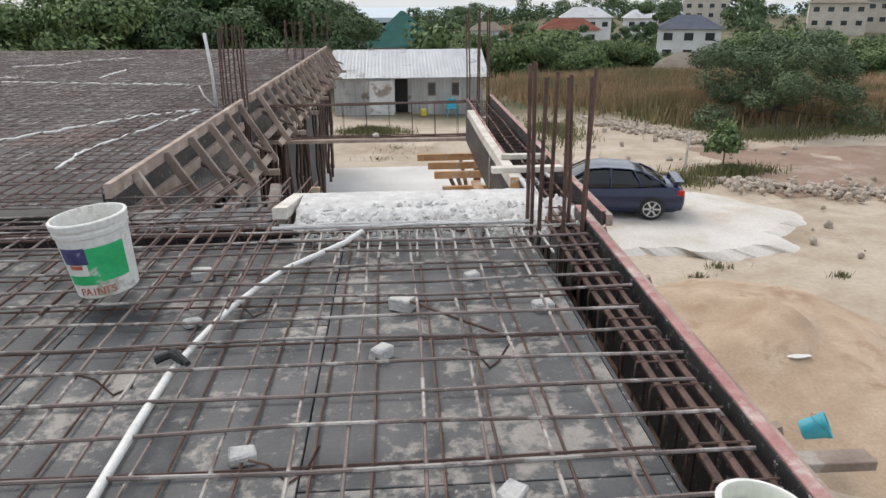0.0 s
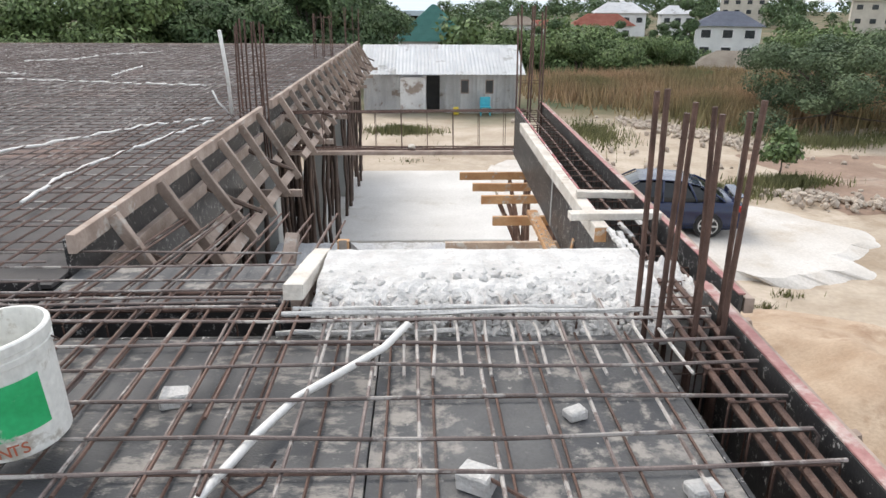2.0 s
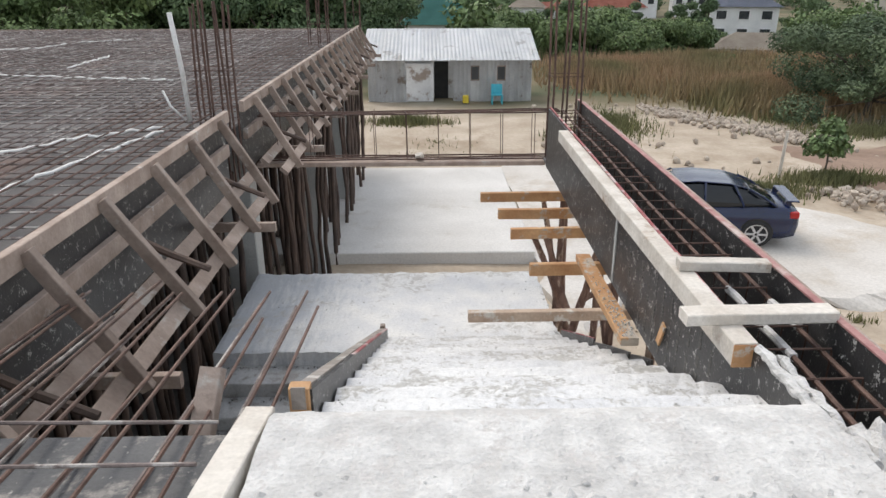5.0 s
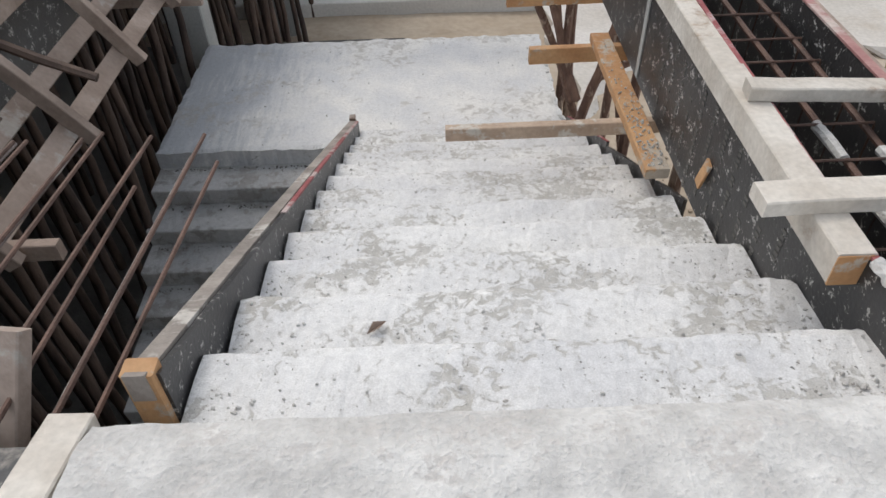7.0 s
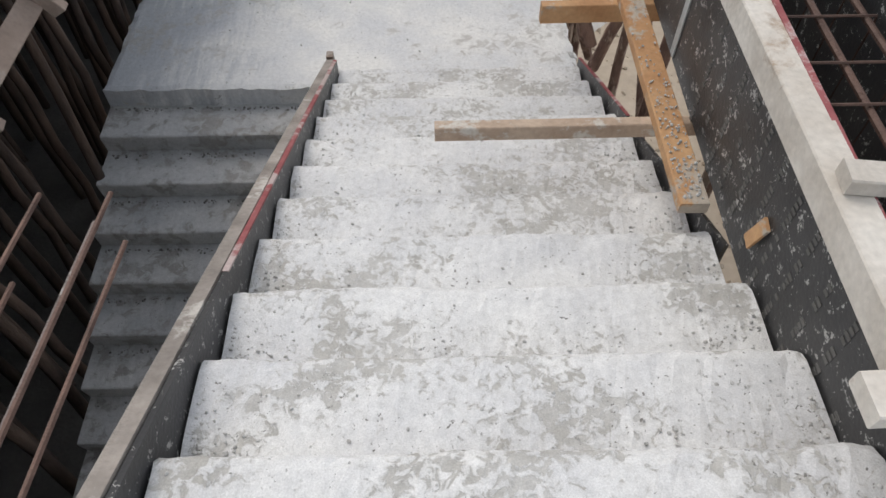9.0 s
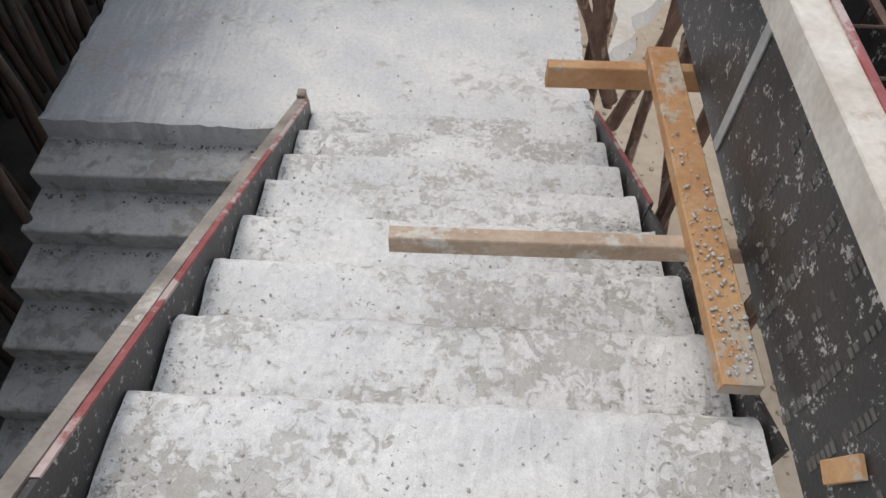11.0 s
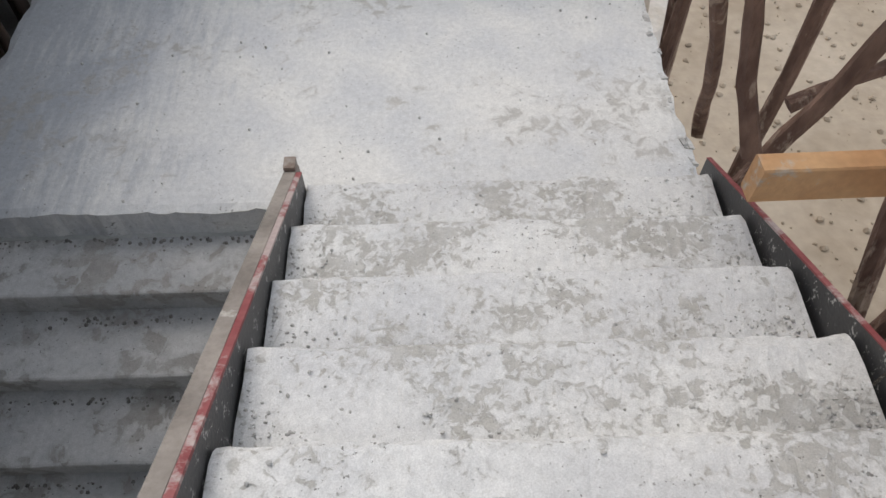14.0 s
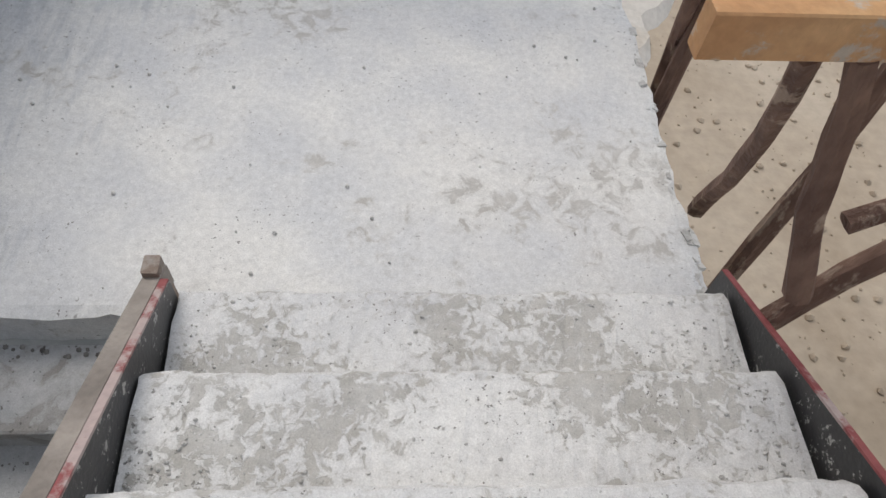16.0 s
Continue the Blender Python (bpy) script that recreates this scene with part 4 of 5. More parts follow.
# ---- beam formwork beside the flight ----
def wx(y):
    return 0.458 + 0.020 * (y - 5.84)


bf = thing("beam_formwork", "black plywood beam shutter with red painted edges", "formwork")
bm = bmesh.new()
part("plywood_panel", timber((wx(5.34) + 0.009, 5.34, -0.345), (wx(7.78) + 0.009, 7.78, -0.345), 0.018, 0.665, bevel=0.001, bm=bm), PLYB, bf)
part("plywood_panel", timber((wx(7.785) + 0.009, 7.785, -0.355), (wx(11.05) + 0.009, 11.05, -0.355), 0.018, 0.645, bevel=0.001), PLYB, bf)
part("joint_strip", timber((wx(7.78) - 0.004, 7.78, -0.66), (wx(7.78) - 0.004, 7.78, -0.05), 0.006, 0.045, (0, 1, 0), 0.001), CONC_COL, bf, "cement-smeared joint between sheets")
part("plywood_panel", timber((wx(5.2) + 0.40, 4.6, -0.335), (wx(11) + 0.40, 11.4, -0.335), 0.018, 0.69, bevel=0.001), PLYB, bf)
part("painted_edge", timber((wx(5.2) + 0.402, 4.6, 0.014), (wx(11) + 0.402, 11.4, 0.014), 0.034, 0.010, bevel=0.001), REDD, bf)
part("painted_edge", timber((wx(5.4) + 0.012, 5.4, -0.006), (wx(11) + 0.012, 11.0, -0.006), 0.02, 0.008, bevel=0.001), RED, bf)
part("bottom_board", timber((wx(5.0) + 0.21, 4.9, -0.665), (wx(11) + 0.21, 11.4, -0.665), 0.38, 0.02, bevel=0.001), PLYB, bf)
tt = part("top_timber", timber((0.424, 5.70, -0.048), (0.50, 9.83, -0.075), 0.095, 0.10, wob=0.004), WOODW, bf, "cement-whitened timber rail")
part("sawn_end", timber((0.424, 5.696, -0.048), (0.424, 5.70, -0.048), 0.09, 0.095, bevel=0.003), WOODO, tt, "raw sawn timber end")
part("splinter", timber((wx(6.65) - 0.008, 6.65, -0.41), (wx(6.68) - 0.02, 6.68, -0.53), 0.012, 0.05, (0, 1, 0), 0.002), WOODO, bf, "split piece of raw orange wood")
part("side_waler", timber((wx(5) + 0.45, 4.6, -0.05), (wx(11) + 0.45, 11.4, -0.05), 0.05, 0.08), WOOD, bf)
for x0, x1, y0, y1, w in ((0.415, 0.83, 6.44, 6.40, 0.075), (0.25, 0.86, 5.895, 5.90, 0.095)):
    o = link("cross_timber", timber((x0, y0, 0.026), (x1, y1, 0.028), w, 0.048, wob=0.002), WOODW)
    tagged(o, "cement-whitened timber laid across the beam shutter", "timber", "cross timbers")
# faded unreadable printing on the film face: rows of plain bars
PRINT = mat("faded_print", (0.095, 0.09, 0.083), (0.15, 0.145, 0.135), 9, 0.6, 0, 80)
random.seed(66)
bm = bmesh.new()
for r in range(11):
    y = 6.05 + r * 0.135
    z = -0.68 + 0.06 * (r % 2)
    while z < -0.13:
        for w in range(6):
            if z + w * 0.022 < -0.12 and random.random() < 0.85:
                timber((wx(y) - 0.0012, y, z + w * 0.022), (wx(y) - 0.0012, y, z + w * 0.022 + 0.013), 0.003, random.uniform(0.02, 0.028), (0, 1, 0), 0.0004, bm=bm)
        z += 0.165
tagged(part("faded_print", bm, PRINT, bf, "faded rows of unreadable printing"), kind="stuff")

# bearers and batten below the beam
for y, tip, zb in ((7.40, -0.52, -0.7225), (8.22, -0.01, -0.745), (9.04, -0.06, -0.755), (9.55, -0.12, -0.745), (10.02, -0.25, -0.725)):
    o = link("bearer_timber", timber((tip, y, zb), (1.25, y + 0.02, zb), 0.05, 0.095 if y > 7.5 else 0.07, wob=0.003), TANW if y < 7.5 else WOODO)
    tagged(o, "pale cement-stained timber bearer under the beam" if y < 7.5 else "orange sawn timber bearer under the beam", "timber", "beam bearers")
o = link("batten", timber((0.385, 6.93, -0.662), (0.395, 8.27, -0.672), 0.105, 0.05, wob=0.002), WOODO)
tagged(o, "orange pine batten lying on the bearers with cement crumbs", "timber")
bm = bmesh.new()
for i in range(240):
    y = 6.95 + abs(random.gauss(0, 0.45))
    if y < 8.2:
        bmesh.ops.create_icosphere(bm, subdivisions=1, radius=random.choice((0.002, 0.003, 0.004, 0.006)), matrix=Matrix.Translation((random.uniform(0.34, 0.435), y, -0.636)))
tagged(link("concrete_crumbs", bm, CONC_ROUGH), "cement crumbs lying on the batten", "debris", kind="stuff")

# poles propping the beam
random.seed(70)
for p0, p1, r in (((0.70, 9.81, -2.24), (0.15, 9.04, -0.80), 0.034), ((0.47, 8.97, -1.50), (0.25, 9.04, -0.80), 0.037), ((0.52, 9.02, -1.72), (0.72, 8.92, -0.70), 0.038), ((0.64, 9.16, -1.445), (1.32, 9.24, -1.12), 0.03), ((0.73, 10.58, -2.45), (0.38, 10.02, -0.77), 0.036), ((0.9, 9.7, GZ), (0.85, 9.6, -0.82), 0.045), ((0.62, 10.3, GZ), (0.64, 10.3, -0.82), 0.045),
                  ((0.75, 8.4, GZ), (0.66, 8.25, -0.82), 0.045), ((0.8, 10.6, GZ), (0.7, 10.5, -0.82), 0.045), ((0.75, 7.5, GZ), (0.70, 7.45, -0.82), 0.045), ((1.0, 7.9, GZ), (0.6, 8.6, -0.82), 0.04), ((0.85, 6.6, GZ), (0.8, 6.5, -0.74), 0.045)):
    o = link("prop_pole", crooked(p0, p1, r, 7, 0.012), POLER)
    tagged(o, "crooked reddish bark pole propping the beam shutter", "prop pole", "beam props")
random.seed(77)
bm = bmesh.new()
for i in range(1000):
    x, y = random.uniform(0.75, 4.2), random.uniform(7.5, 13.5)
    r = random.choice((0.006, 0.008, 0.01, 0.014, 0.03))
    gg = bmesh.ops.create_icosphere(bm, subdivisions=1, radius=r, matrix=Matrix.Translation((x, y, ground_height(x, y) + r * 0.1)))
    for v in gg["verts"]:
        v.co += noise.noise_vector(v.co * 25) * r * 0.5
tagged(link("sand_clods", bm, SAND), "crumbly clods of damp sand on the ground", "sand", kind="stuff")

# ---- plank beside the stair head ----
o = link("white_plank", timber((-1.335, 4.50, 0.085), (-1.315, 5.33, -0.035), 0.095, 0.075, wob=0.003), WOODW)
tagged(o, "cement-whitened timber block at the stair head", "timber")
part("rest", timber((-1.335, 4.6, -0.01), (-1.32, 5.30, -0.115), 0.07, 0.09), WOOD, o)
o = link("timber_offcut", timber((-1.56, 5.25, -0.35), (-1.52, 5.55, 0.02), 0.08, 0.05), WOOD)
tagged(o, "grey timber stub beside the stair head", "timber")

# ---- deck the camera stands on ----
deck = thing("floor", "dusty dark film-faced plywood slab deck", "formwork deck", kind="structure")
# bearing layer coloured near-black for the shade below the sheets
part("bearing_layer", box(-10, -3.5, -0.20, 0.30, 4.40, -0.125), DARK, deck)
# front beam pit
pit = thing("beam_formwork", "black plywood beam trench with rusty bars", "formwork")
part("plywood_panel", box(-10, 4.40, -0.62, -1.2, 4.42, -0.10), PLYB, pit)
part("bottom_board", box(-10, 4.40, -0.64, 0.3, 4.95, -0.62), PLYB, pit)
part("plywood_panel", box(-10, 4.93, -0.62, -2.75, 4.95, -0.02), PLYB, pit)
part("plywood_strip", box(-2.70, 4.80, -0.118, -1.40, 5.33, -0.10, 0.002), DECK, pit, "dusty plywood strip beside the stair head")
part("plywood_panel", box(-2.70, 4.80, -0.62, -1.27, 4.818, -0.12), PLYB, pit)
# right edge trench
ed = thing("beam_formwork", "edge beam trench with a red-edged black plywood side", "formwork")
part("plywood_panel", box(0.30, -3.5, -0.60, 0.318, 4.3, -0.10), PLYB, ed)
part("bottom_board", box(0.30, -3.5, -0.62, 0.72, 4.9, -0.60), PLYB, ed)
part("plywood_panel", timber((0.46, -3.5, -0.30), (0.69, 4.75, -0.30), 0.018, 0.62, bevel=0.001), PLYB, ed)
part("painted_edge", timber((0.476, -3.5, 0.019), (0.706, 4.75, 0.019), 0.048, 0.012, bevel=0.002), REDD, ed)
part("side_rail", timber((0.50, -3.5, -0.023), (0.73, 4.75, -0.023), 0.055, 0.068, wob=0.003), WOOD, ed, "pinkish weathered edge rail")
for y in (0.6, 2.1, 3.5, 4.4):
    part("side_brace", timber((0.655 + 0.028 * y, y, -0.03), (0.88 + 0.028 * y, y, -0.75), 0.05, 0.04, (0, 1, 0)), WOOD, ed)
part("outrigger", timber((0.5, 2.66, -0.62), (1.56, 2.645, -0.62), 0.105, 0.05), WOOD, ed)

# building under and behind the camera
tagged(link("wall_outer", box(0.52, -3.5, GZ - 0.2, 0.70, 4.2, -0.66), CONC_GREY), "block wall below the slab, darkened in colour for shade edge", "wall", kind="structure")
# wall_inner and floor_lower carry the under-slab shade in their dark colour
tagged(link("wall_inner", box(-9, 4.55, GZ - 0.2, -1.26, 4.75, -0.66), FLOORD), "block wall below the slab, darkened in colour for shade", "wall", kind="structure")
tagged(link("wall_stair", box(-1.26, 4.2, GZ - 0.2, 0.6, 4.35, -0.66), CONC_GREY), "grey block wall below the stair head", "wall", kind="structure")
tagged(link("floor_lower", box(-22, 3.5, GZ - 0.25, -1.0, 15.0, GZ + 0.06), FLOORD), "dusty concrete ground floor under the slab, its colour darkened for shade", "floor", kind="structure")

# ---- main roof slab with fascia formwork ----
slab = thing("floor_slab_deck", "dark plywood deck of the large roof slab", "formwork deck", kind="structure")
FAR_Y, LEFT_X, EX = 23.7, -24.0, -2.72
# near-black again: shade under the roof deck is in the colour
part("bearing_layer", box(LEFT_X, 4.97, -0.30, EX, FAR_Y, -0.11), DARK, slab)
tagged(link("far_edge_board", box(LEFT_X, FAR_Y, -0.3, EX, FAR_Y + 0.03, 0.06), WOOD), "timber edge board along the far slab side", "board")
random.seed(80)


def fascia(y0, y1, n):
    f = thing("fascia_formwork", "weathered timber and black plywood edge shutter with raking struts", "formwork", "slab edge shutters")
    part("plywood_panel", box(EX, y0, -0.62, EX + 0.018, y1, 0.11), PLYB, f)
    part("waler", timber((EX + 0.045, y0, 0.085), (EX + 0.045, y1, 0.085), 0.05, 0.11, wob=0.004), WOOD, f)
    part("waler", timber((EX + 0.045, y0 + 0.05, -0.21), (EX + 0.045, y1 - 0.1, -0.21), 0.05, 0.11, wob=0.004), WOOD, f)
    part("runner", timber((EX + 0.22, y0, -0.50), (EX + 0.22, y1, -0.50), 0.10, 0.04, (1, 0, 1), wob=0.004), WOOD, f)
    part("runner", timber((EX + 0.42, y0, -0.60), (EX + 0.42, y1 - 0.3, -0.60), 0.10, 0.04, (1, 0, 1), wob=0.004), WOOD, f)
    for i in range(n):
        y = y0 + (i + 0.6) * (y1 - y0) / n
        part("strut", timber((EX + 0.08, y - 0.02, 0.11), (EX + 0.52, y + random.uniform(-0.06, 0.1), -0.66), 0.075, 0.055, (0, 1, 0), wob=0.004), WOOD, f)
        if i % 2 == 0:
            part("strut_pole", tube([(EX + 0.06, y + 0.30, -0.22), (EX + 0.3, y + 0.29, -0.34), (EX + 0.55, y + 0.27, -0.44)], 0.026, 7, 0.022, wob=0.1), POLE, f)
        if i % 3 == 1:
            part("outrigger", timber((EX - 0.3, y + 0.1, -0.66), (EX + 0.66, y + 0.1, -0.66), 0.05, 0.08), WOOD, f)
    return f


fascia(5.19, 10.03, 6)
fascia(10.62, FAR_Y, 17)

# props and columns below the slab
proto = link("prop_pole", crooked((0, 0, GZ), (0.03, 0.02, -0.62), 0.045, 7, 0.04), POLE, smooth=True)
tagged(proto, "dark crooked wooden pole propping the slab deck", "prop pole", "slab props")
proto.location = (-3.0, 6.2, 0)
proto2 = link("prop_pole", crooked((0, 0, GZ), (-0.04, 0.03, -0.62), 0.04, 7, 0.05), POLE, smooth=True)
tagged(proto2, "dark crooked wooden pole propping the slab deck", "prop pole", "slab props")
proto2.location = (-3.3, 5.6, 0)
yy = 5.4
i = 0
while yy < 23.2:
    for xx in (-2.62, -2.95, -3.4, -3.9, -4.6):
        if abs(yy - 11.3) < 0.4 and xx > -3.2 or abs(yy - 15.4) < 0.35 and xx > -3.2:
            continue
        if yy < 11.1 and xx > -2.9:
            continue
        m = pose(xx + random.uniform(-0.12, 0.12), yy + random.uniform(-0.15, 0.15), 0, 0, 0, random.uniform(0, 360))
        copy_thing(random.choice((proto, proto2)), m)
    yy += 0.48
# added wall, dark itself, closes the space off from side light
tagged(link("wall_back", box(-5.5, 5, GZ - 0.2, -5.3, FAR_Y, -0.3), FLOORD), "dark wall added deep under the slab to keep light out", "wall", kind="structure")
for x, y in ((-3.16, 11.1), (-3.06, 15.3), (-3.02, 19.6)):
    o = link("concrete_column", box(x, y, GZ - 0.2, x + 0.36, y + 0.30, -0.35, 0.012), CONC_COL)
    tagged(o, "plain grey cast concrete column under the slab", "column", "concrete columns")
tagged(link("wall_low", box(-2.75, 11.6, GZ - 0.2, 1.0, 11.75, GZ + 0.1), CONC_COL), "low concrete kerb behind the landing", "wall", kind="structure")

# ---- reinforcement ----
random.seed(90)
SP = 0.222
mat1 = thing("rebar_mat", "rusty steel mesh mat tied above the plywood deck", "rebar mat")
proto_t = None
y = 4.40 - 0.03
i = 0
while y > -1.8:
    yj = y + random.uniform(-0.02, 0.02)
    xr = 0.50 + 0.028 * y + random.uniform(-0.03, 0.02)
    pts = bend_bar((-7.5, yj, 0.006), (xr, yj + random.uniform(-0.02, 0.02), 0.006), 0.010, 16)
    if i % 3 == 1:
        e = pts[-1]
        pts = pts[:-1] + [e, e + Vector((0.025, 0.0, -0.03)), e + Vector((0.02, 0, -0.12))]
    part("bar", tube(pts, 0.0075, 6), BAR, mat1)
    if i % 2 == 0:
        part("bar", tube(bend_bar((-7.5, y - 0.09, -0.075), (0.30, y - 0.09, -0.075), 0.008, 10), 0.006, 5), BARD, mat1)
    i += 1
    y -= SP
y = 4.2
x = -7.4
while x < 0.28:
    xj = x + random.uniform(-0.02, 0.02)
    y1 = 4.75 + random.uniform(-0.15, 0.35) if x > -1.3 else (6.75 + random.uniform(-0.5, 0.1) if x > -2.65 else 4.9)
    dz = -0.22 if y1 > 6 else 0.0
    pts = bend_bar((xj, -1.8, -0.008), (xj + random.uniform(-0.03, 0.03), 4.4, -0.008), 0.010, 12)
    pts.append(Vector((xj, y1, -0.008 + dz if y1 > 6 else -0.02)))
    part("bar", tube(pts, 0.0075, 6), BAR, mat1)
    part("bar", tube(bend_bar((xj + 0.07, -1.8, -0.082), (xj + 0.07, 4.38, -0.082), 0.008, 9), 0.006, 5), BARD, mat1)
    if -2.6 < x < -1.2:
        part("bar", tube([(xj + 0.03, 3.2, 0.0), (xj + 0.03, 4.6, 0.0), (xj + 0.05, 6.6, -0.17)], 0.0075, 6), BARD, mat1)
        part("bar", tube([(xj + 0.12, 3.6, 0.0), (xj + 0.12, 4.7, 0.0), (xj + 0.10 + random.uniform(-0.04, 0.04), random.uniform(6.2, 6.8), -0.18)], 0.0075, 6), BARD, mat1)
    x += SP
# lower layer of shorter bars over the front trench
for yv in (4.47, 4.53, 4.59, 4.68, 4.81, 5.02, 5.24):
    part("bar", tube(bend_bar((-6.5, yv, 0.012), (-1.42, yv + 0.02, 0.012), 0.012, 9), 0.0065, 6), BAR, mat1)
for x in [-1.15 + 0.115 * q for q in range(14)]:
    part("starter_bar", tube([(x, 3.9, -0.02), (x + random.uniform(-0.02, 0.02), 4.3, -0.015), (x + random.uniform(-0.05, 0.05), 4.62 + random.uniform(-0.1, 0.05), 0.0)], 0.0075, 6), BARC, mat1)
# bar chairs
for x, y in ((-1.72, 2.6), (-0.95, 2.0), (-0.2, 2.7), (-1.3, 3.3)):
    part("bar_chair", tube([(x - 0.12, y, 0), (x - 0.06, y, -0.02), (x, y, -0.095), (x + 0.05, y + 0.06, -0.095), (x + 0.1, y + 0.06, 0.0)], 0.005, 5), BARD, mat1)

mat2 = thing("rebar_mat", "dense rusty steel mesh over the large roof slab", "rebar mat")
y = 5.05
while y < FAR_Y - 0.1:
    z = 0.03
    part("bar", tube(bend_bar((LEFT_X + 0.2, y, z), (EX - 0.03, y + random.uniform(-0.03, 0.03), z), 0.015, 8), 0.0075, 4), BAR, mat2)
    y += 0.2
x = EX - 0.12
while x > LEFT_X:
    part("bar", tube(bend_bar((x, 5.0, 0.045), (x + random.uniform(-0.04, 0.04), FAR_Y - 0.05, 0.045), 0.015, 9), 0.0075, 4), BARD if x > EX - 1.2 else BAR, mat2)
    x -= 0.2 if x < -4.2 else 0.12


def loop_xz(y, x0, x1, z0, z1, r=0.005):
    pts = [(x0, y, z1), (x1, y, z1), (x1 + 0.004, y, z1 - 0.03), (x1, y, z0), (x0, y, z0), (x0, y, z1 - 0.03), (x0 + 0.01, y + 0.012, z1)]
    return tube(pts, r, 5)


def cage(label, x_of, y0, y1, xs, zt, zb, pitch, r, offs=0.0):
    c = thing("beam_cage", label, "rebar cage")
    for xo in xs:
        for z in (zt, zb):
            part("bar", tube(bend_bar((x_of(y0) + xo, y0, z), (x_of(y1) + xo, y1, z), 0.008, 12), r, 7), BARD, c)
    y = y0 + 0.1
    while y < y1:
        x = x_of(y)
        part("stirrup", loop_xz(y + random.uniform(-0.03, 0.03), x + xs[0] - 0.03, x + xs[-1] + 0.03, zb - 0.012, zt + 0.014), BARD, c)
        y += pitch
    return c


cage("rusty edge beam cage with bent stirrups", lambda y: 0.285 + 0.02 * y, -1.9, 4.9, (0.07, 0.145, 0.22), -0.03, -0.5, 0.19, 0.015)
cage("long rusty beam cage inside the plywood shutter", lambda y: wx(y) + 0.02, 4.9, 11.3, (0.05, 0.17, 0.31), -0.09, -0.62, 0.2, 0.0115)
ct = thing("beam_cage", "rusty beam cage lying in the front trench", "rebar cage")
for yv, zv in ((4.5, -0.06), (4.62, -0.06), (4.82, -0.06), (4.5, -0.52), (4.82, -0.52)):
    part("bar", tube(bend_bar((-9, yv, zv), (0.65, yv, zv), 0.008, 10), 0.011, 6), BARD, ct)
x = -6.0
while x < 0.4:
    part("stirrup", tube([(x, 4.46, -0.05), (x, 4.86, -0.05), (x, 4.86, -0.53), (x, 4.46, -0.53), (x, 4.46, -0.06)], 0.005, 5), BARD, ct)
    x += 0.2
# cement on bars near the stair head
for xo, y, L in ((0.17, 5.75, 0.3), (0.31, 6.0, 0.25), (0.05, 6.05, 0.3), (0.17, 6.2, 0.2)):
    o = link("cement_splash", tube([(wx(y) + 0.02 + xo, y, -0.088), (wx(y) + 0.022 + xo, y + L * 0.5, -0.087), (wx(y) + 0.02 + xo, y + L, -0.09)], 0.019, 8, wob=0.15), CONC_ROUGH)
    tagged(o, "white cement crust on a beam bar", "cement", kind="stuff")
for ya, yb, xo in ((4.96, 5.68, 0.012), (5.0, 5.6, 0.05)):
    pts = [p + Vector((0.008, 0, 0.006)) * noise.noise(p * 11) for p in bend_bar((wx(ya) + xo, ya, -0.004), (wx(yb) + xo, yb, -0.004), 0.004, 24)]
    o = link("cement_splash", tube(pts, 0.02, 8, wob=0.3), CONC_ROUGH)
    tagged(o, "white cement crust along the shutter edge", "cement", kind="stuff")
# poured concrete packed beside the column bars
bm = bmesh.new()
bmesh.ops.create_grid(bm, x_segments=24, y_segments=24, size=0.5)
for v in bm.verts:
    v.co = Vector((0.60 + v.co.x * 0.26, 4.90 + v.co.y * 0.75, -0.06 + 0.05 * noise.noise(Vector((v.co.x * 9, v.co.y * 12, 2)))))
rim = bmesh.ops.extrude_edge_only(bm, edges=[e for e in bm.edges if e.is_boundary])
for v in (e for e in rim["geom"] if isinstance(e, bmesh.types.BMVert)):
    v.co.z = -0.5
tagged(link("concrete_infill", bm, CONC_ROUGH), "rough concrete packed round the column bars", "concrete", kind="structure")


def starters(label, x, y, pts, z0, z1, r, rings=()):
    t = thing("column_starter_bars", label, "rebar", "column starters")
    for px, py in pts:
        h = z1 + random.uniform(-0.06, 0.06)
        part("bar", tube([(x + px, y + py, z0), (x + px + random.uniform(-0.01, 0.01), y + py, (z0 + h) / 2), (x + px + random.uniform(-0.025, 0.025), y + py + random.uniform(-0.02, 0.02), h)], r, 8), BARD, t)
    xs, ys = [p[0] for p in pts], [p[1] for p in pts]
    for z in rings:
        a, b, c, d = x + min(xs) - 0.015, x + max(xs) + 0.015, y + min(ys) - 0.015, y + max(ys) + 0.015
        part("tie", tube([(a, c, z), (b, c, z), (b, d, z), (a, d, z), (a, c, z)], 0.004, 5), BARD, t)
    return t


starters("tall dark rebar column starters at the slab edge", 0.0, 0.0, ((0.30, 4.50), (0.33, 4.30), (0.46, 4.52), (0.47, 4.24), (0.57, 4.50), (0.60, 4.22), (0.66, 4.4), (0.31, 4.40)), -0.6, 0.98, 0.0135, (-0.02, -0.2))
starters("dark rebar column starters beside a white pipe", -2.95, 10.15, ((0, 0), (0, 0.16), (0, 0.32), (0.13, 0), (0.13, 0.32), (0.27, 0), (0.27, 0.16), (0.27, 0.32)), -0.6, 1.12, 0.0115, (0.0, 0.5))
starters("far rebar column starters with ties", -3.25, 18.6, ((0, 0), (0.2, 0), (0.4, 0), (0, 0.3), (0.2, 0.3), (0.4, 0.3)), 0, 1.05, 0.012, (0.45, 0.95))
starters("far rebar column starters with ties", -3.0, 23.3, ((0, 0), (0.25, 0), (0.4, 0), (0, 0.3), (0.4, 0.3)), 0, 1.1, 0.012, (0.5,))
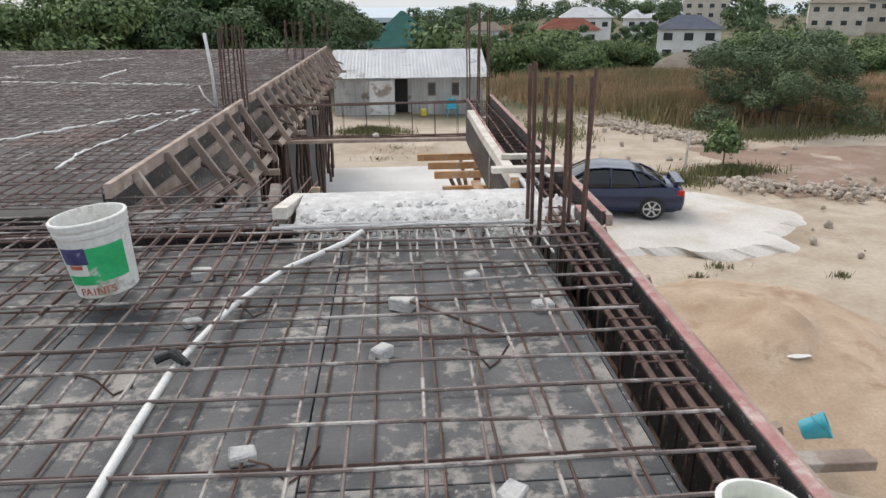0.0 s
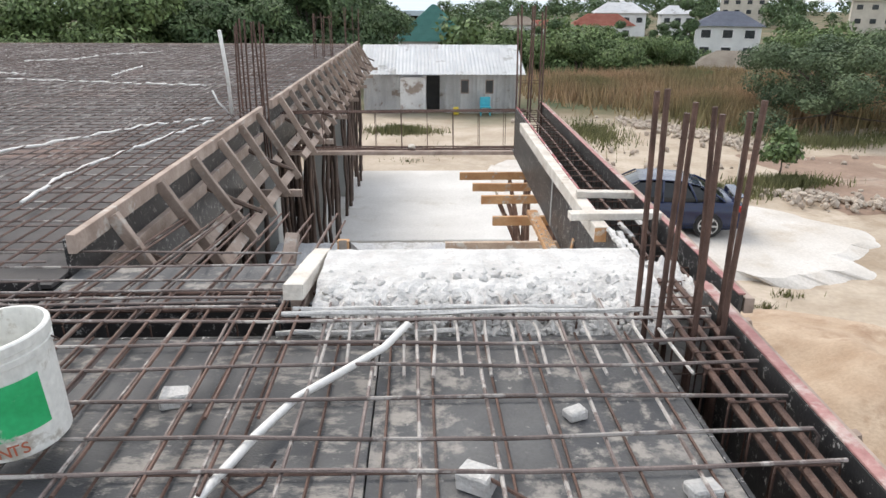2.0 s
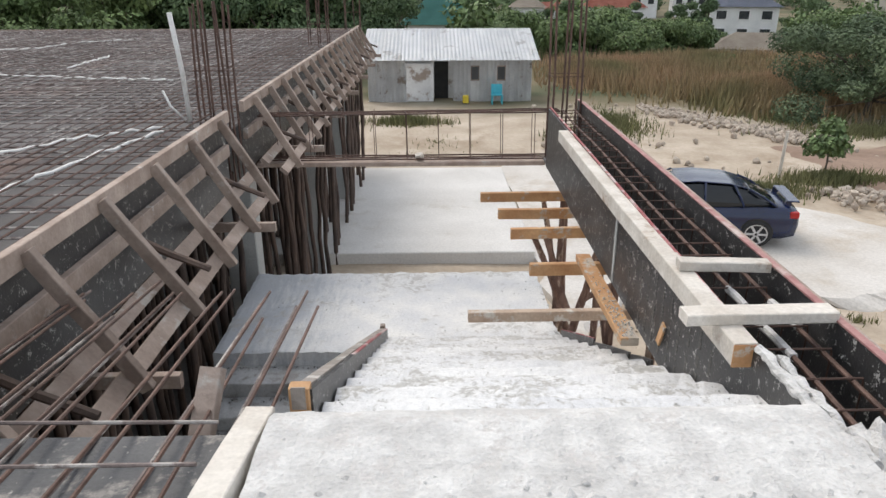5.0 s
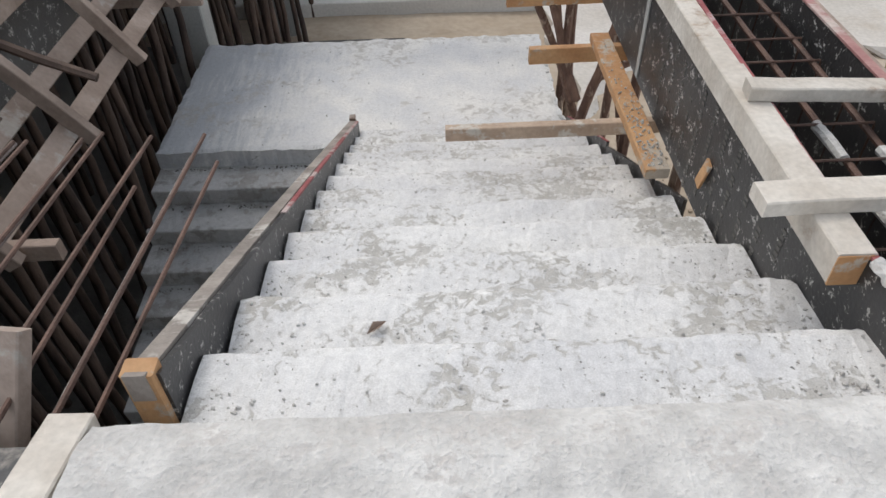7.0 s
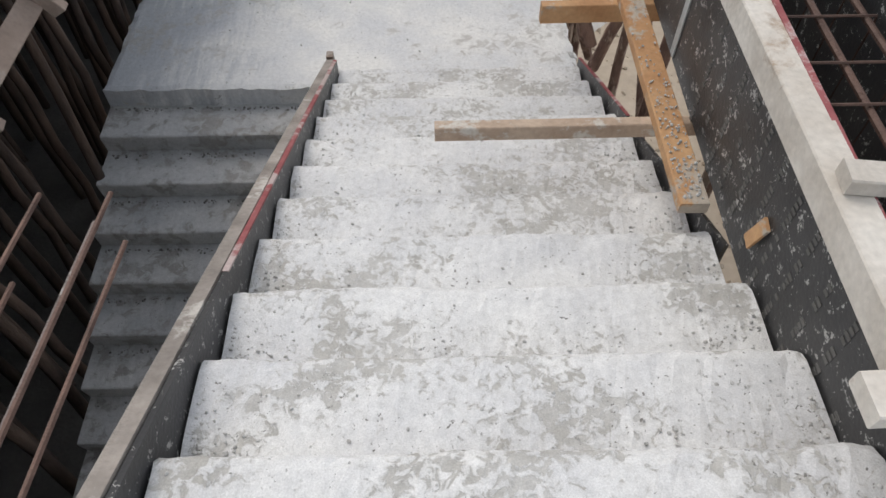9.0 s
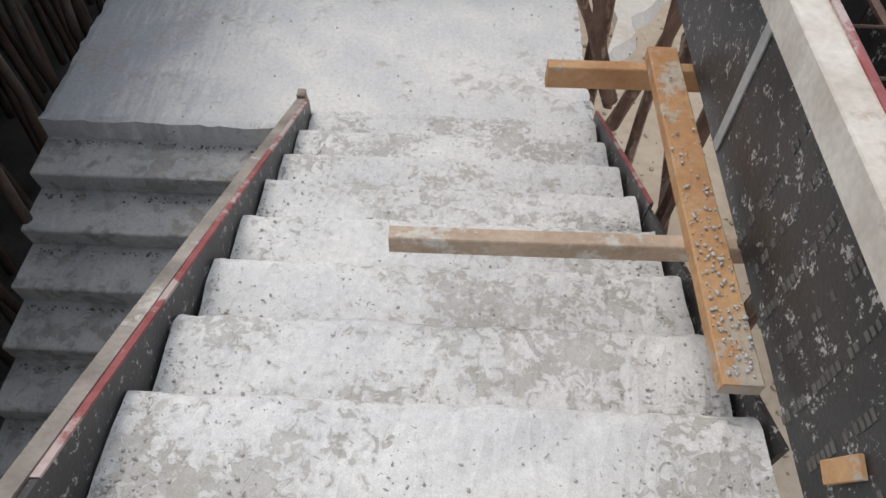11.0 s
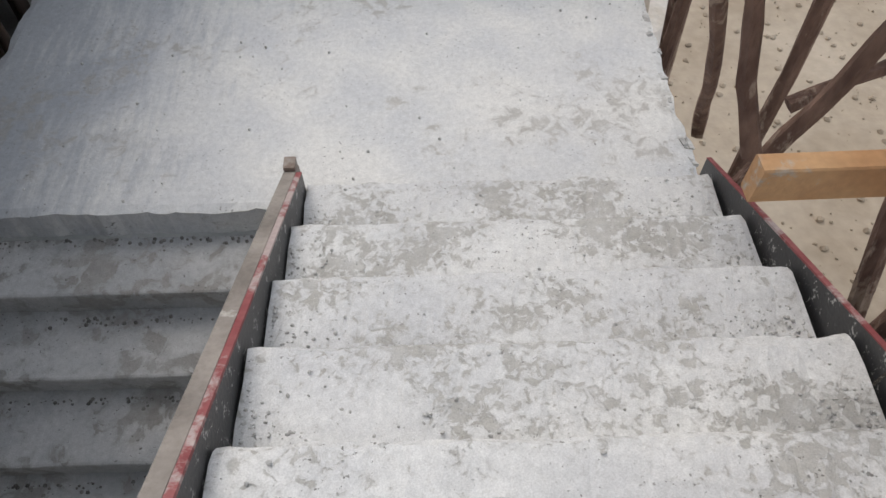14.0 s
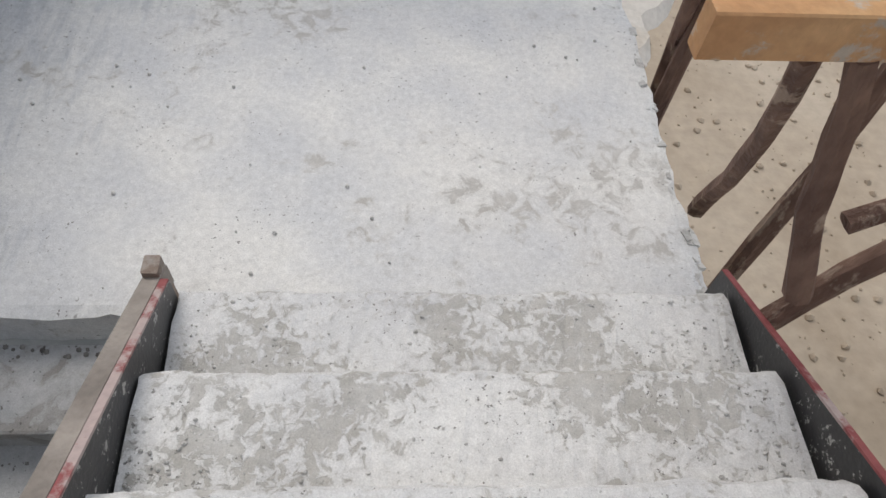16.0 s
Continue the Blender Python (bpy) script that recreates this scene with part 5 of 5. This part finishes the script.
starters("tall rebar column starters at the end of the beam", 0.62, 11.15, ((0, 0), (0.16, 0), (0.32, 0), (0, 0.28), (0.16, 0.28), (0.32, 0.28)), -0.7, 1.25, 0.012, (0.3,))
starters("dark rebar starters standing on the roof slab", -3.35, 4.6, ((0, 0), (0.12, 0.1)), 0, 1.0, 0.013)
pp = link("vent_pipe", tube([(-3.04, 10.12, -0.1), (-3.05, 10.1, 0.5), (-3.08, 10.05, 1.02)], 0.022, 10), PVC, smooth=True)
tagged(pp, "slim white plastic pipe standing in the slab", "pipe")

# tie beam cage across the opening
gt = thing("beam_cage", "open tie beam cage spanning the opening", "rebar cage")
YG = 11.35
for yo in (0, 0.1, 0.2):
    part("bar", tube(bend_bar((-2.9, YG + yo, -0.15), (0.75, YG + yo, -0.115), 0.006, 10), 0.0095, 6), BARD, gt)
    part("bar", tube(bend_bar((-2.9, YG + yo, -0.66), (0.75, YG + yo, -0.655), 0.006, 10), 0.0095, 6), BARD, gt)
for i in range(9):
    x = -2.5 + i * 0.37
    part("stirrup", tube([(x, YG - 0.02, -0.11), (x + 0.01, YG - 0.02, -0.66), (x + 0.01, YG + 0.22, -0.66), (x, YG + 0.22, -0.11), (x, YG - 0.02, -0.125)], 0.0045, 5), BARD, gt)
o = link("beam_plank", timber((-2.75, YG + 0.1, -0.71), (0.60, YG + 0.1, -0.71), 0.28, 0.05), WOOD)
tagged(o, "weathered plank carrying the tie beam bars", "timber")
o = link("concrete_spacer", stone_mesh(0.06, 3.0), WOODW)
o.location = (-0.87, YG + 0.05, -0.63)
tagged(o, "pale block lying on the tie beam plank", "block")

# ---- conduits on the slabs ----
cond = [(-1.50, 1.2, 0.0), (-1.49, 1.86, 0.0), (-1.49, 2.2, 0.002), (-1.49, 2.59, -0.01), (-1.46, 2.88, -0.02), (-1.40, 3.21, -0.02), (-1.30, 3.52, -0.02), (-1.20, 3.76, -0.02), (-1.04, 3.92, 0.0), (-0.89, 4.07, 0.02), (-0.80, 4.28, 0.02), (-0.77, 4.5, -0.12)]
o = link("conduit", tube(cond, 0.0165, 10), PVC, smooth=True)
tagged(o, "white flexible plastic conduit woven through the mesh", "conduit")
for pts in (((-3.5, 6.2), (-3.59, 7.01), (-3.42, 8.23), (-3.09, 9.86)), ((-4.9, 7.4), (-4.33, 8.36), (-3.76, 9.32), (-3.12, 9.86)), ((-7.9, 14.0), (-7.32, 13.83), (-5.37, 13.34), (-4.05, 13.05)), ((-9.5, 17.6), (-8.6, 18.12), (-8.49, 19.49), (-7.27, 20.48)), ((-6.34, 14.59), (-6.42, 15.5), (-6.48, 16.5)), ((-13, 15.5), (-11, 15.8), (-9, 15.2), (-7.6, 14.6))):
    o = link("conduit", tube([p + Vector((0, 0, 0.012 * math.sin(3.1 * q))) for q, p in enumerate(bend_bar((pts[0][0], pts[0][1], 0.035), (pts[1][0], pts[1][1], 0.035), 0.01, 9)[:-1] + sum((bend_bar((a[0], a[1], 0.035), (b[0], b[1], 0.035), 0.01, 9)[:-1] for a, b in zip(pts[1:], pts[2:])), []))], 0.016, 8), PVC, smooth=True)
    tagged(o, "white plastic conduit lying on the roof slab mesh", "conduit", "slab conduits")
o = link("conduit", tube([(-3.04, 10.0, 0.06), (-3.16, 9.98, 0.2), (-3.22, 10.0, 0.34)], 0.011, 6), PVC, smooth=True)
tagged(o, "bent white conduit end beside the pipe", "conduit")
bm = tube([(-1.56, 2.66, 0.02), (-1.5, 2.68, 0.035), (-1.44, 2.64, 0.02)], 0.018, 7)
tube([(-1.52, 2.74, 0.02), (-1.48, 2.68, 0.04), (-1.42, 2.62, 0.02)], 0.014, 6, bm=bm)
tagged(link("tie_bundle", bm, RUBBER), "black tape and wire knotted round the conduit", "tie wire")

# ---- spacer blocks ----
random.seed(101)
for x, y, s, rz in ((-1.68, 3.85, 0.055, 0.2), (-1.57, 3.22, 0.04, 0.5), (-0.56, 3.34, 0.06, -0.5), (-0.66, 2.83, 0.05, 0.8), (0.15, 3.27, 0.05, 0.1), (-1.12, 2.13, 0.045, 0.3), (-0.25, 1.85, 0.05, 0.9), (-0.16, 3.72, 0.04, 0.4)):
    bm = box(-s, -s * 0.75, 0, s, s * 0.75, s * 1.1, 0.008)
    for v in bm.verts:
        v.co += noise.noise_vector(v.co * 18 + Vector((x, y, 0))) * 0.01
    o = link("spacer_block", bm, CONC_ROUGH)
    o.location, o.rotation_euler = (x, y, -0.1), (0, 0, rz)
    tagged(o, "small pale concrete spacer block under the mesh", "spacer block", "spacer blocks")
o = link("loose_bar", tube([(-0.55, 3.33, -0.04), (-0.3, 3.1, -0.05), (-0.1, 2.95, -0.07)], 0.007, 6), BARD)
tagged(o, "short loose rusty bar offcut on the deck", "rebar")


# ---- buckets ----
def lathe(profile, n=40):
    bm = bmesh.new()
    rings = [[bm.verts.new((r * math.cos(2 * math.pi * i / n), r * math.sin(2 * math.pi * i / n), z)) for i in range(n)] for r, z in profile]
    for r0, r1 in zip(rings, rings[1:]):
        for i in range(n):
            bm.faces.new((r0[i], r0[(i + 1) % n], r1[(i + 1) % n], r1[i]))
    bm.faces.new(rings[0][::-1])
    bm.faces.new(rings[-1])
    return bm


def shell_patch(a0, a1, z0, z1, rad, n=18):
    """A printed patch wrapped on the tapered wall."""
    bm = bmesh.new()
    rows = []
    for j in range(5):
        z = z0 + (z1 - z0) * j / 4
        rows.append([bm.verts.new(((rad(z) + 0.0012) * math.cos(a0 + (a1 - a0) * i / n), (rad(z) + 0.0012) * math.sin(a0 + (a1 - a0) * i / n), z)) for i in range(n + 1)])
    for r0, r1 in zip(rows, rows[1:]):
        for i in range(n):
            bm.faces.new((r0[i], r0[i + 1], r1[i + 1], r1[i]))
    return bm


def bucket(name, label, m, R0, R1, H, material, contents=None):
    t = thing(name, label, "bucket")
    t.matrix_world = m
    def rad(z):
        return R0 + (R1 - R0) * z / H
    prof = [(R0 - 0.01, 0), (R0, 0.008), (rad(H * 0.80), H * 0.80), (rad(H * 0.80) + 0.007, H * 0.81), (rad(H * 0.86) + 0.007, H * 0.86), (rad(H * 0.86) + 0.002, H * 0.865), (rad(H * 0.9) + 0.002, H * 0.9), (rad(H * 0.9) + 0.009, H * 0.91), (R1 + 0.009, H * 0.985), (R1 + 0.004, H), (R1 - 0.006, H), (R1 - 0.008, H * 0.97), (R0 - 0.006, 0.02), (0.01, 0.018)]
    part("shell", lathe(prof), material, t, smooth=False)
    if contents:
        part("contents", lathe([(rad(H * 0.8) - 0.01, H * 0.78), (rad(H * 0.8) - 0.012, H * 0.80)]), contents, t)
    h = [(math.cos(a) * (R1 + 0.012), -0.02 + math.sin(a) * 0.0, H * 0.88 - math.sin(a) * 0.10) for a in (math.pi * i / 10 for i in range(11))]
    h = [(x, (R1 + 0.014) * math.sqrt(max(0, 1 - (x / (R1 + 0.013)) ** 2)) * 0.98, z) for x, y, z in h]
    part("handle", tube(h, 0.003, 5), BARD, t, "thin wire handle")
    return t, rad


bk, rad = bucket("paint_bucket", "white plastic paint bucket with a green label, cement stained", pose(-2.045, 3.49, 0.012, 2, -6, 0), 0.146, 0.174, 0.395, WHITEP)
A = radians(-92)
part("label_panel", shell_patch(A + 0.05, A + 1.25, 0.09, 0.27, rad), GREENP, bk, "bright green label panel")
part("label_panel", shell_patch(A - 0.75, A + 0.5, 0.08, 0.13, rad), GREENP, bk)
lp = part("logo_panel", shell_patch(A - 0.75, A + 0.12, 0.19, 0.275, rad), NAVYP, bk, "dark blue logo panel")
lp.scale = (1.004, 1.004, 1)
part("logo_bar", shell_patch(A - 0.55, A - 0.1, 0.165, 0.186, rad), REDP, bk)
# the readable word, letter by letter round the wall
for i, ch in enumerate("PAINTS"):
    cu = bpy.data.curves.new("letter", "FONT")
    cu.body, cu.size, cu.extrude, cu.align_x = ch, 0.055, 0.0008, "CENTER"
    ang = A - 0.38 + i * 0.2
    tmp = bpy.data.objects.new("letter", cu)
    me = bpy.data.meshes.new_from_object(tmp)
    bpy.data.objects.remove(tmp)
    me.materials.append(REDP)
    o = new("letter", me)
    o.parent = bk
    r = rad(0.04) + 0.0025
    o.matrix_basis = Matrix.Translation((r * math.cos(ang), r * math.sin(ang), 0.025)) @ Euler((radians(90), 0, ang + radians(90))).to_matrix().to_4x4()
bucket("pail", "white plastic pail with green residue at the slab edge", pose(0.275, 1.42, -0.008, 3, 4, 60), 0.075, 0.105, 0.22, WHITEP, mat("green_residue", (0.20, 0.26, 0.06), (0.32, 0.36, 0.12), 12, 0.8, 0.4, 60))
bucket("bucket", "turquoise plastic bucket tipped over on the sand", pose(4.12, 6.80, GZ + 0.50, 62, 10, 60), 0.11, 0.15, 0.30, BLUEP)
bm = stone_mesh(0.12, 9)
o = link("paper_scrap", bm, PVC)
o.scale = (1.3, 0.7, 0.15)
o.location = (5.0, 8.4, GZ + 0.60)
tagged(o, "white scrap lying on the sand heap", "litter")

# ---- shed ----
SY, SX0, SX1 = 35.8, -3.5, 4.0
shed = thing("shed", "site shed of pale corrugated metal sheets", "shed")


def corrugated(x0, x1, axis_z, n_per_m, p_of, amp):
    bm = bmesh.new()
    n = max(4, int((x1 - x0) * n_per_m))
    rows = [[bm.verts.new(p_of(x0 + (x1 - x0) * i / n, v) + Vector((0, axis_z[0], axis_z[1])) * amp * (1 if i % 2 else -1)) for i in range(n + 1)] for v in (0, 1)]
    for i in range(n):
        bm.faces.new((rows[0][i], rows[0][i + 1], rows[1][i + 1], rows[1][i]))
    bmesh.ops.solidify(bm, geom=bm.faces[:], thickness=0.01)
    return bm


for i in range(9):
    a, b = SX0 - 0.2 + i * 0.885, SX0 - 0.2 + (i + 1) * 0.885
    part("roof_sheet", corrugated(a, b + 0.02, (0, 1), 12, lambda x, v: Vector((x, SY - 0.5 + v * 3.6, -2.02 + v * 1.15 + 0.002 * (int(x * 3) % 2))), 0.012), TIN, shed)
wall_z = (GZ - 0.1, -2.05)
for i in range(4):
    a = SX0 + i * 0.45
    part("wall_sheet", corrugated(a, a + 0.45, (1, 0), 12, lambda x, v: Vector((x, SY, wall_z[0] + v * (wall_z[1] - wall_z[0]))), 0.012), TINW, shed)
part("door", box(-1.75, SY - 0.05, GZ, -0.62, SY, -2.2, 0.01), TINW, shed, "pale sheet-metal door")
part("post", box(-0.62, SY - 0.04, GZ, -0.50, SY + 0.06, -2.0), PLASTER, shed)
part("inner_wall", box(-0.5, SY + 0.9, GZ, SX1, SY + 0.95, -1.8), TINW, shed)
# black sheet painted in for the shade inside the open door
part("doorway", box(-0.45, SY + 0.86, GZ, 0.2, SY + 0.9, -2.2), DARK, shed)
for i in range(9):
    a = 0.4 + i * 0.4
    if i in (2, 5):
        part("wall_sheet", corrugated(a, a + 0.4, (1, 0), 12, lambda x, v: Vector((x, SY, GZ - 0.1 + v * 1.0)), 0.012), TINW, shed)
        part("wall_sheet", corrugated(a, a + 0.4, (1, 0), 12, lambda x, v: Vector((x, SY, -2.3 + v * 0.25)), 0.012), TINW, shed)
        wd = part("window", box(a, SY - 0.02, -2.98, a + 0.4, SY + 0.02, -2.3), WOOD, shed)
        part("pane", box(a + 0.03, SY - 0.03, -2.93, a + 0.37, SY + 0.01, -2.35), GLASSD, wd)
    else:
        part("wall_sheet", corrugated(a, a + 0.4, (1, 0), 12, lambda x, v: Vector((x, SY, wall_z[0] + v * (wall_z[1] - wall_z[0]))), 0.012), TINW, shed)
part("side_wall", box(SX1 - 0.03, SY, GZ - 0.1, SX1, SY + 3, -1.6), TINW, shed)
part("side_wall", box(SX0, SY, GZ - 0.1, SX0 + 0.03, SY + 3, -1.6), TINW, shed)
part("back_wall", box(SX0, SY + 2.95, GZ - 0.1, SX1, SY + 3.0, -0.95), TINW, shed)
ch = thing("plastic_chair", "blue plastic chair in front of the shed", "chair", at=(2.35, SY - 0.8, GZ))
part("seat", box(-0.25, -0.22, 0.38, 0.25, 0.22, 0.43, 0.02), BLUEP, ch)
part("backrest", box(-0.25, 0.2, 0.42, 0.25, 0.25, 0.85, 0.02), BLUEP, ch)
for x, y in ((-0.22, -0.2), (0.22, -0.2), (-0.22, 0.2), (0.22, 0.2)):
    part("leg", box(x - 0.025, y - 0.025, 0, x + 0.025, y + 0.025, 0.39), BLUEP, ch)
o = link("jerrycan", box(-0.14, -0.1, 0, 0.14, 0.1, 0.36, 0.04), mat("yellow_plastic", (0.6, 0.45, 0.03), (0.7, 0.55, 0.06), 5, 0.5, 0.05, 40))
o.location = (0.95, SY - 0.6, GZ)
tagged(o, "yellow plastic jerrycan by the shed", "jerrycan")

# ---- car ----
car = thing("car", "dark navy saloon car with a rear wing and alloy wheels", "car")
L_, W_ = 4.45, 0.86


def loft(sections, ny_=7):
    """sections: (x, z_bottom, z_top, half width bottom, half width top)."""
    bm = bmesh.new()
    rings = []
    for x, zb, zt, wb, wt in sections:
        prof = [(-wb * 0.96, zb), (-wb, zb + (zt - zb) * 0.25), (-(wb + wt) / 2 - 0.01, zb + (zt - zb) * 0.62), (-wt, zt - (zt - zb) * 0.10), (-wt * 0.86, zt - 0.012), (-wt * 0.45, zt + 0.008), (0, zt + 0.014)]
        prof += [(-y, z) for y, z in prof[-2::-1]]
        rings.append([bm.verts.new((x, y, z)) for y, z in prof])
    m = len(rings[0])
    for r0, r1 in zip(rings, rings[1:]):
        for i in range(m):
            bm.faces.new((r0[i], r0[(i + 1) % m], r1[(i + 1) % m], r1[i]))
    bm.faces.new(rings[0][::-1])
    bm.faces.new(rings[-1])
    bmesh.ops.recalc_face_normals(bm, faces=bm.faces)
    return bm


body = part("body", loft([(-2.22, 0.42, 0.74, 0.70, 0.66), (-2.15, 0.28, 0.90, 0.80, 0.74), (-1.9, 0.22, 0.97, 0.85, 0.78), (-1.4, 0.2, 0.98, 0.87, 0.81), (-0.6, 0.19, 0.93, 0.87, 0.83), (0.4, 0.19, 0.90, 0.87, 0.83), (1.0, 0.2, 0.88, 0.86, 0.80), (1.6, 0.22, 0.80, 0.85, 0.76), (2.05, 0.25, 0.68, 0.78, 0.68), (2.22, 0.32, 0.58, 0.64, 0.56)]), NAVY, car, smooth=True)
cab = [(-1.75, 0.94, 0.99, 0.74, 0.66), (-1.2, 0.92, 1.28, 0.80, 0.60), (-0.75, 0.9, 1.39, 0.82, 0.60), (-0.1, 0.88, 1.42, 0.82, 0.61), (0.35, 0.86, 1.37, 0.82, 0.60), (1.15, 0.84, 0.90, 0.78, 0.66)]
part("greenhouse", loft(cab), CARGLASS, car, "dark tinted windows")
part("roof", loft([(-1.15, 1.28, 1.315, 0.60, 0.58), (-0.75, 1.385, 1.415, 0.61, 0.60), (-0.1, 1.41, 1.445, 0.62, 0.61), (0.32, 1.37, 1.40, 0.61, 0.60)]), NAVY, car, smooth=True)
for sgn in (1, -1):
    for pts in (((-0.25, 0.83, 0.9), (-0.25, 0.76, 1.15), (-0.25, 0.64, 1.41)), ((1.12, 0.77, 0.89), (0.75, 0.71, 1.13), (0.33, 0.61, 1.39)), ((-1.7, 0.75, 0.97), (-1.45, 0.70, 1.15), (-1.15, 0.61, 1.30)), ((-1.05, 0.82, 0.95), (-0.95, 0.74, 1.18), (-0.85, 0.62, 1.38))):
        part("pillar", tube([(x, sgn * (y + 0.006), z) for x, y, z in pts], 0.028, 6), NAVY, car)
    part("tail_light", box(-2.19, sgn * 0.52, 0.70, -2.0, sgn * 0.80, 0.86, 0.02), LAMPR, car, "red tail lamp")
    part("wing_post", box(-2.05, sgn * 0.55 - 0.03, 0.93, -1.93, sgn * 0.55 + 0.03, 1.05), NAVY, car)
    part("mirror", box(0.72, sgn * 0.84, 0.90, 0.86, sgn * 0.98, 1.02, 0.03), NAVY, car)
    for x in (-1.36, 1.32):
        wh = new("wheel")
        wh.parent = car
        wh.location = (x, sgn * 0.80, 0.315)
        bm = lathe([(0.20, -0.1), (0.27, -0.105), (0.305, -0.09), (0.315, -0.05), (0.315, 0.05), (0.305, 0.09), (0.27, 0.105), (0.20, 0.1)], 32)
        bmesh.ops.rotate(bm, verts=bm.verts, matrix=Euler((radians(90), 0, 0)).to_matrix())
        part("tyre", bm, RUBBER, wh)
        bm = lathe([(0.235, -0.095), (0.235, -0.108), (0.215, -0.109), (0.205, -0.085), (0.205, 0.085), (0.215, 0.109), (0.235, 0.108), (0.235, 0.095)], 32)
        for k in range(6):
            a = k * math.pi / 3
            timber((0.03 * math.cos(a), 0.03 * math.sin(a), 0.10), (0.215 * math.cos(a), 0.215 * math.sin(a), 0.10), 0.05, 0.02, bm=bm)
            timber((0.03 * math.cos(a), 0.03 * math.sin(a), -0.10), (0.215 * math.cos(a), 0.215 * math.sin(a), -0.10), 0.05, 0.02, bm=bm)
        bmesh.ops.rotate(bm, verts=bm.verts, matrix=Euler((radians(90), 0, 0)).to_matrix())
        part("rim", bm, ALLOY, wh, "silver six-spoke alloy rim")
        bm = lathe([(0.335, -0.02), (0.36, 0.0), (0.335, 0.075)], 28)
        bmesh.ops.rotate(bm, verts=bm.verts, matrix=Euler((radians(90 * sgn), 0, 0)).to_matrix())
        bm2 = lathe([(0.20, -0.12), (0.34, -0.12), (0.345, 0.072), (0.20, 0.072)], 28)
        bm.free()
        bmesh.ops.rotate(bm2, verts=bm2.verts, matrix=Euler((radians(-90 * sgn), 0, 0)).to_matrix())
        # recess behind the wheel drawn as near-black shade
        o = part("wheel_arch", bm2, DARK, car)
        o.location = (x, sgn * 0.795, 0.33)
part("wing", box(-2.20, -0.64, 1.04, -1.96, 0.64, 1.075, 0.012), NAVY, car, "raised rear wing")
part("number_plate", box(-2.235, -0.26, 0.55, -2.21, 0.26, 0.67, 0.005), WHITEP, car)
CAR_X, CAR_Y, CAR_H = 4.74, 17.5, 168.0
car.location, car.rotation_euler = (CAR_X, CAR_Y, GZ + 0.13), (0, 0, radians(CAR_H))
car.scale = (0.94, 0.94, 0.87)

# ---- deck sheets: pieces ----
random.seed(120)
bm = box(-0.607, -1.217, -0.012, 0.607, 1.217, 0.012, 0.002)
sheet_me = bpy.data.meshes.new("plywood_sheet")
bm.to_mesh(sheet_me)
bm.free()
sheet_me.materials.append(DECK)


def lay(parent, me, x0, x1, y0, y1, z, w, l):
    x = x1
    c = 0
    while x > x0:
        y = y1 - (l * 0.5 if c % 2 else 0)
        while y > y0:
            o = new("plywood_sheet", me)
            o.parent = parent
            sy = min(l, y - y0)
            o.matrix_basis = Matrix.LocRotScale((x - w / 2, y - sy / 2, z + random.uniform(-0.002, 0.002)), None, (1, (sy - 0.006) / 2.434 * 1.0, 1))
            y -= l
        if c % 2:
            o = new("plywood_sheet", me)
            o.parent = parent
            o.matrix_basis = Matrix.LocRotScale((x - w / 2, y1 - l * 0.25, z), None, (1, (l * 0.5 - 0.006) / 2.434, 1))
        x -= w
        c += 1


lay(deck, sheet_me, -9.5, 0.30, -3.4, 4.40, -0.112, 1.22, 2.44)
sheet2 = sheet_me.copy()
sheet2.materials[0] = DECKF
lay(slab, sheet2, LEFT_X, EX, 5.0, FAR_Y, -0.09, 1.22, 2.44)
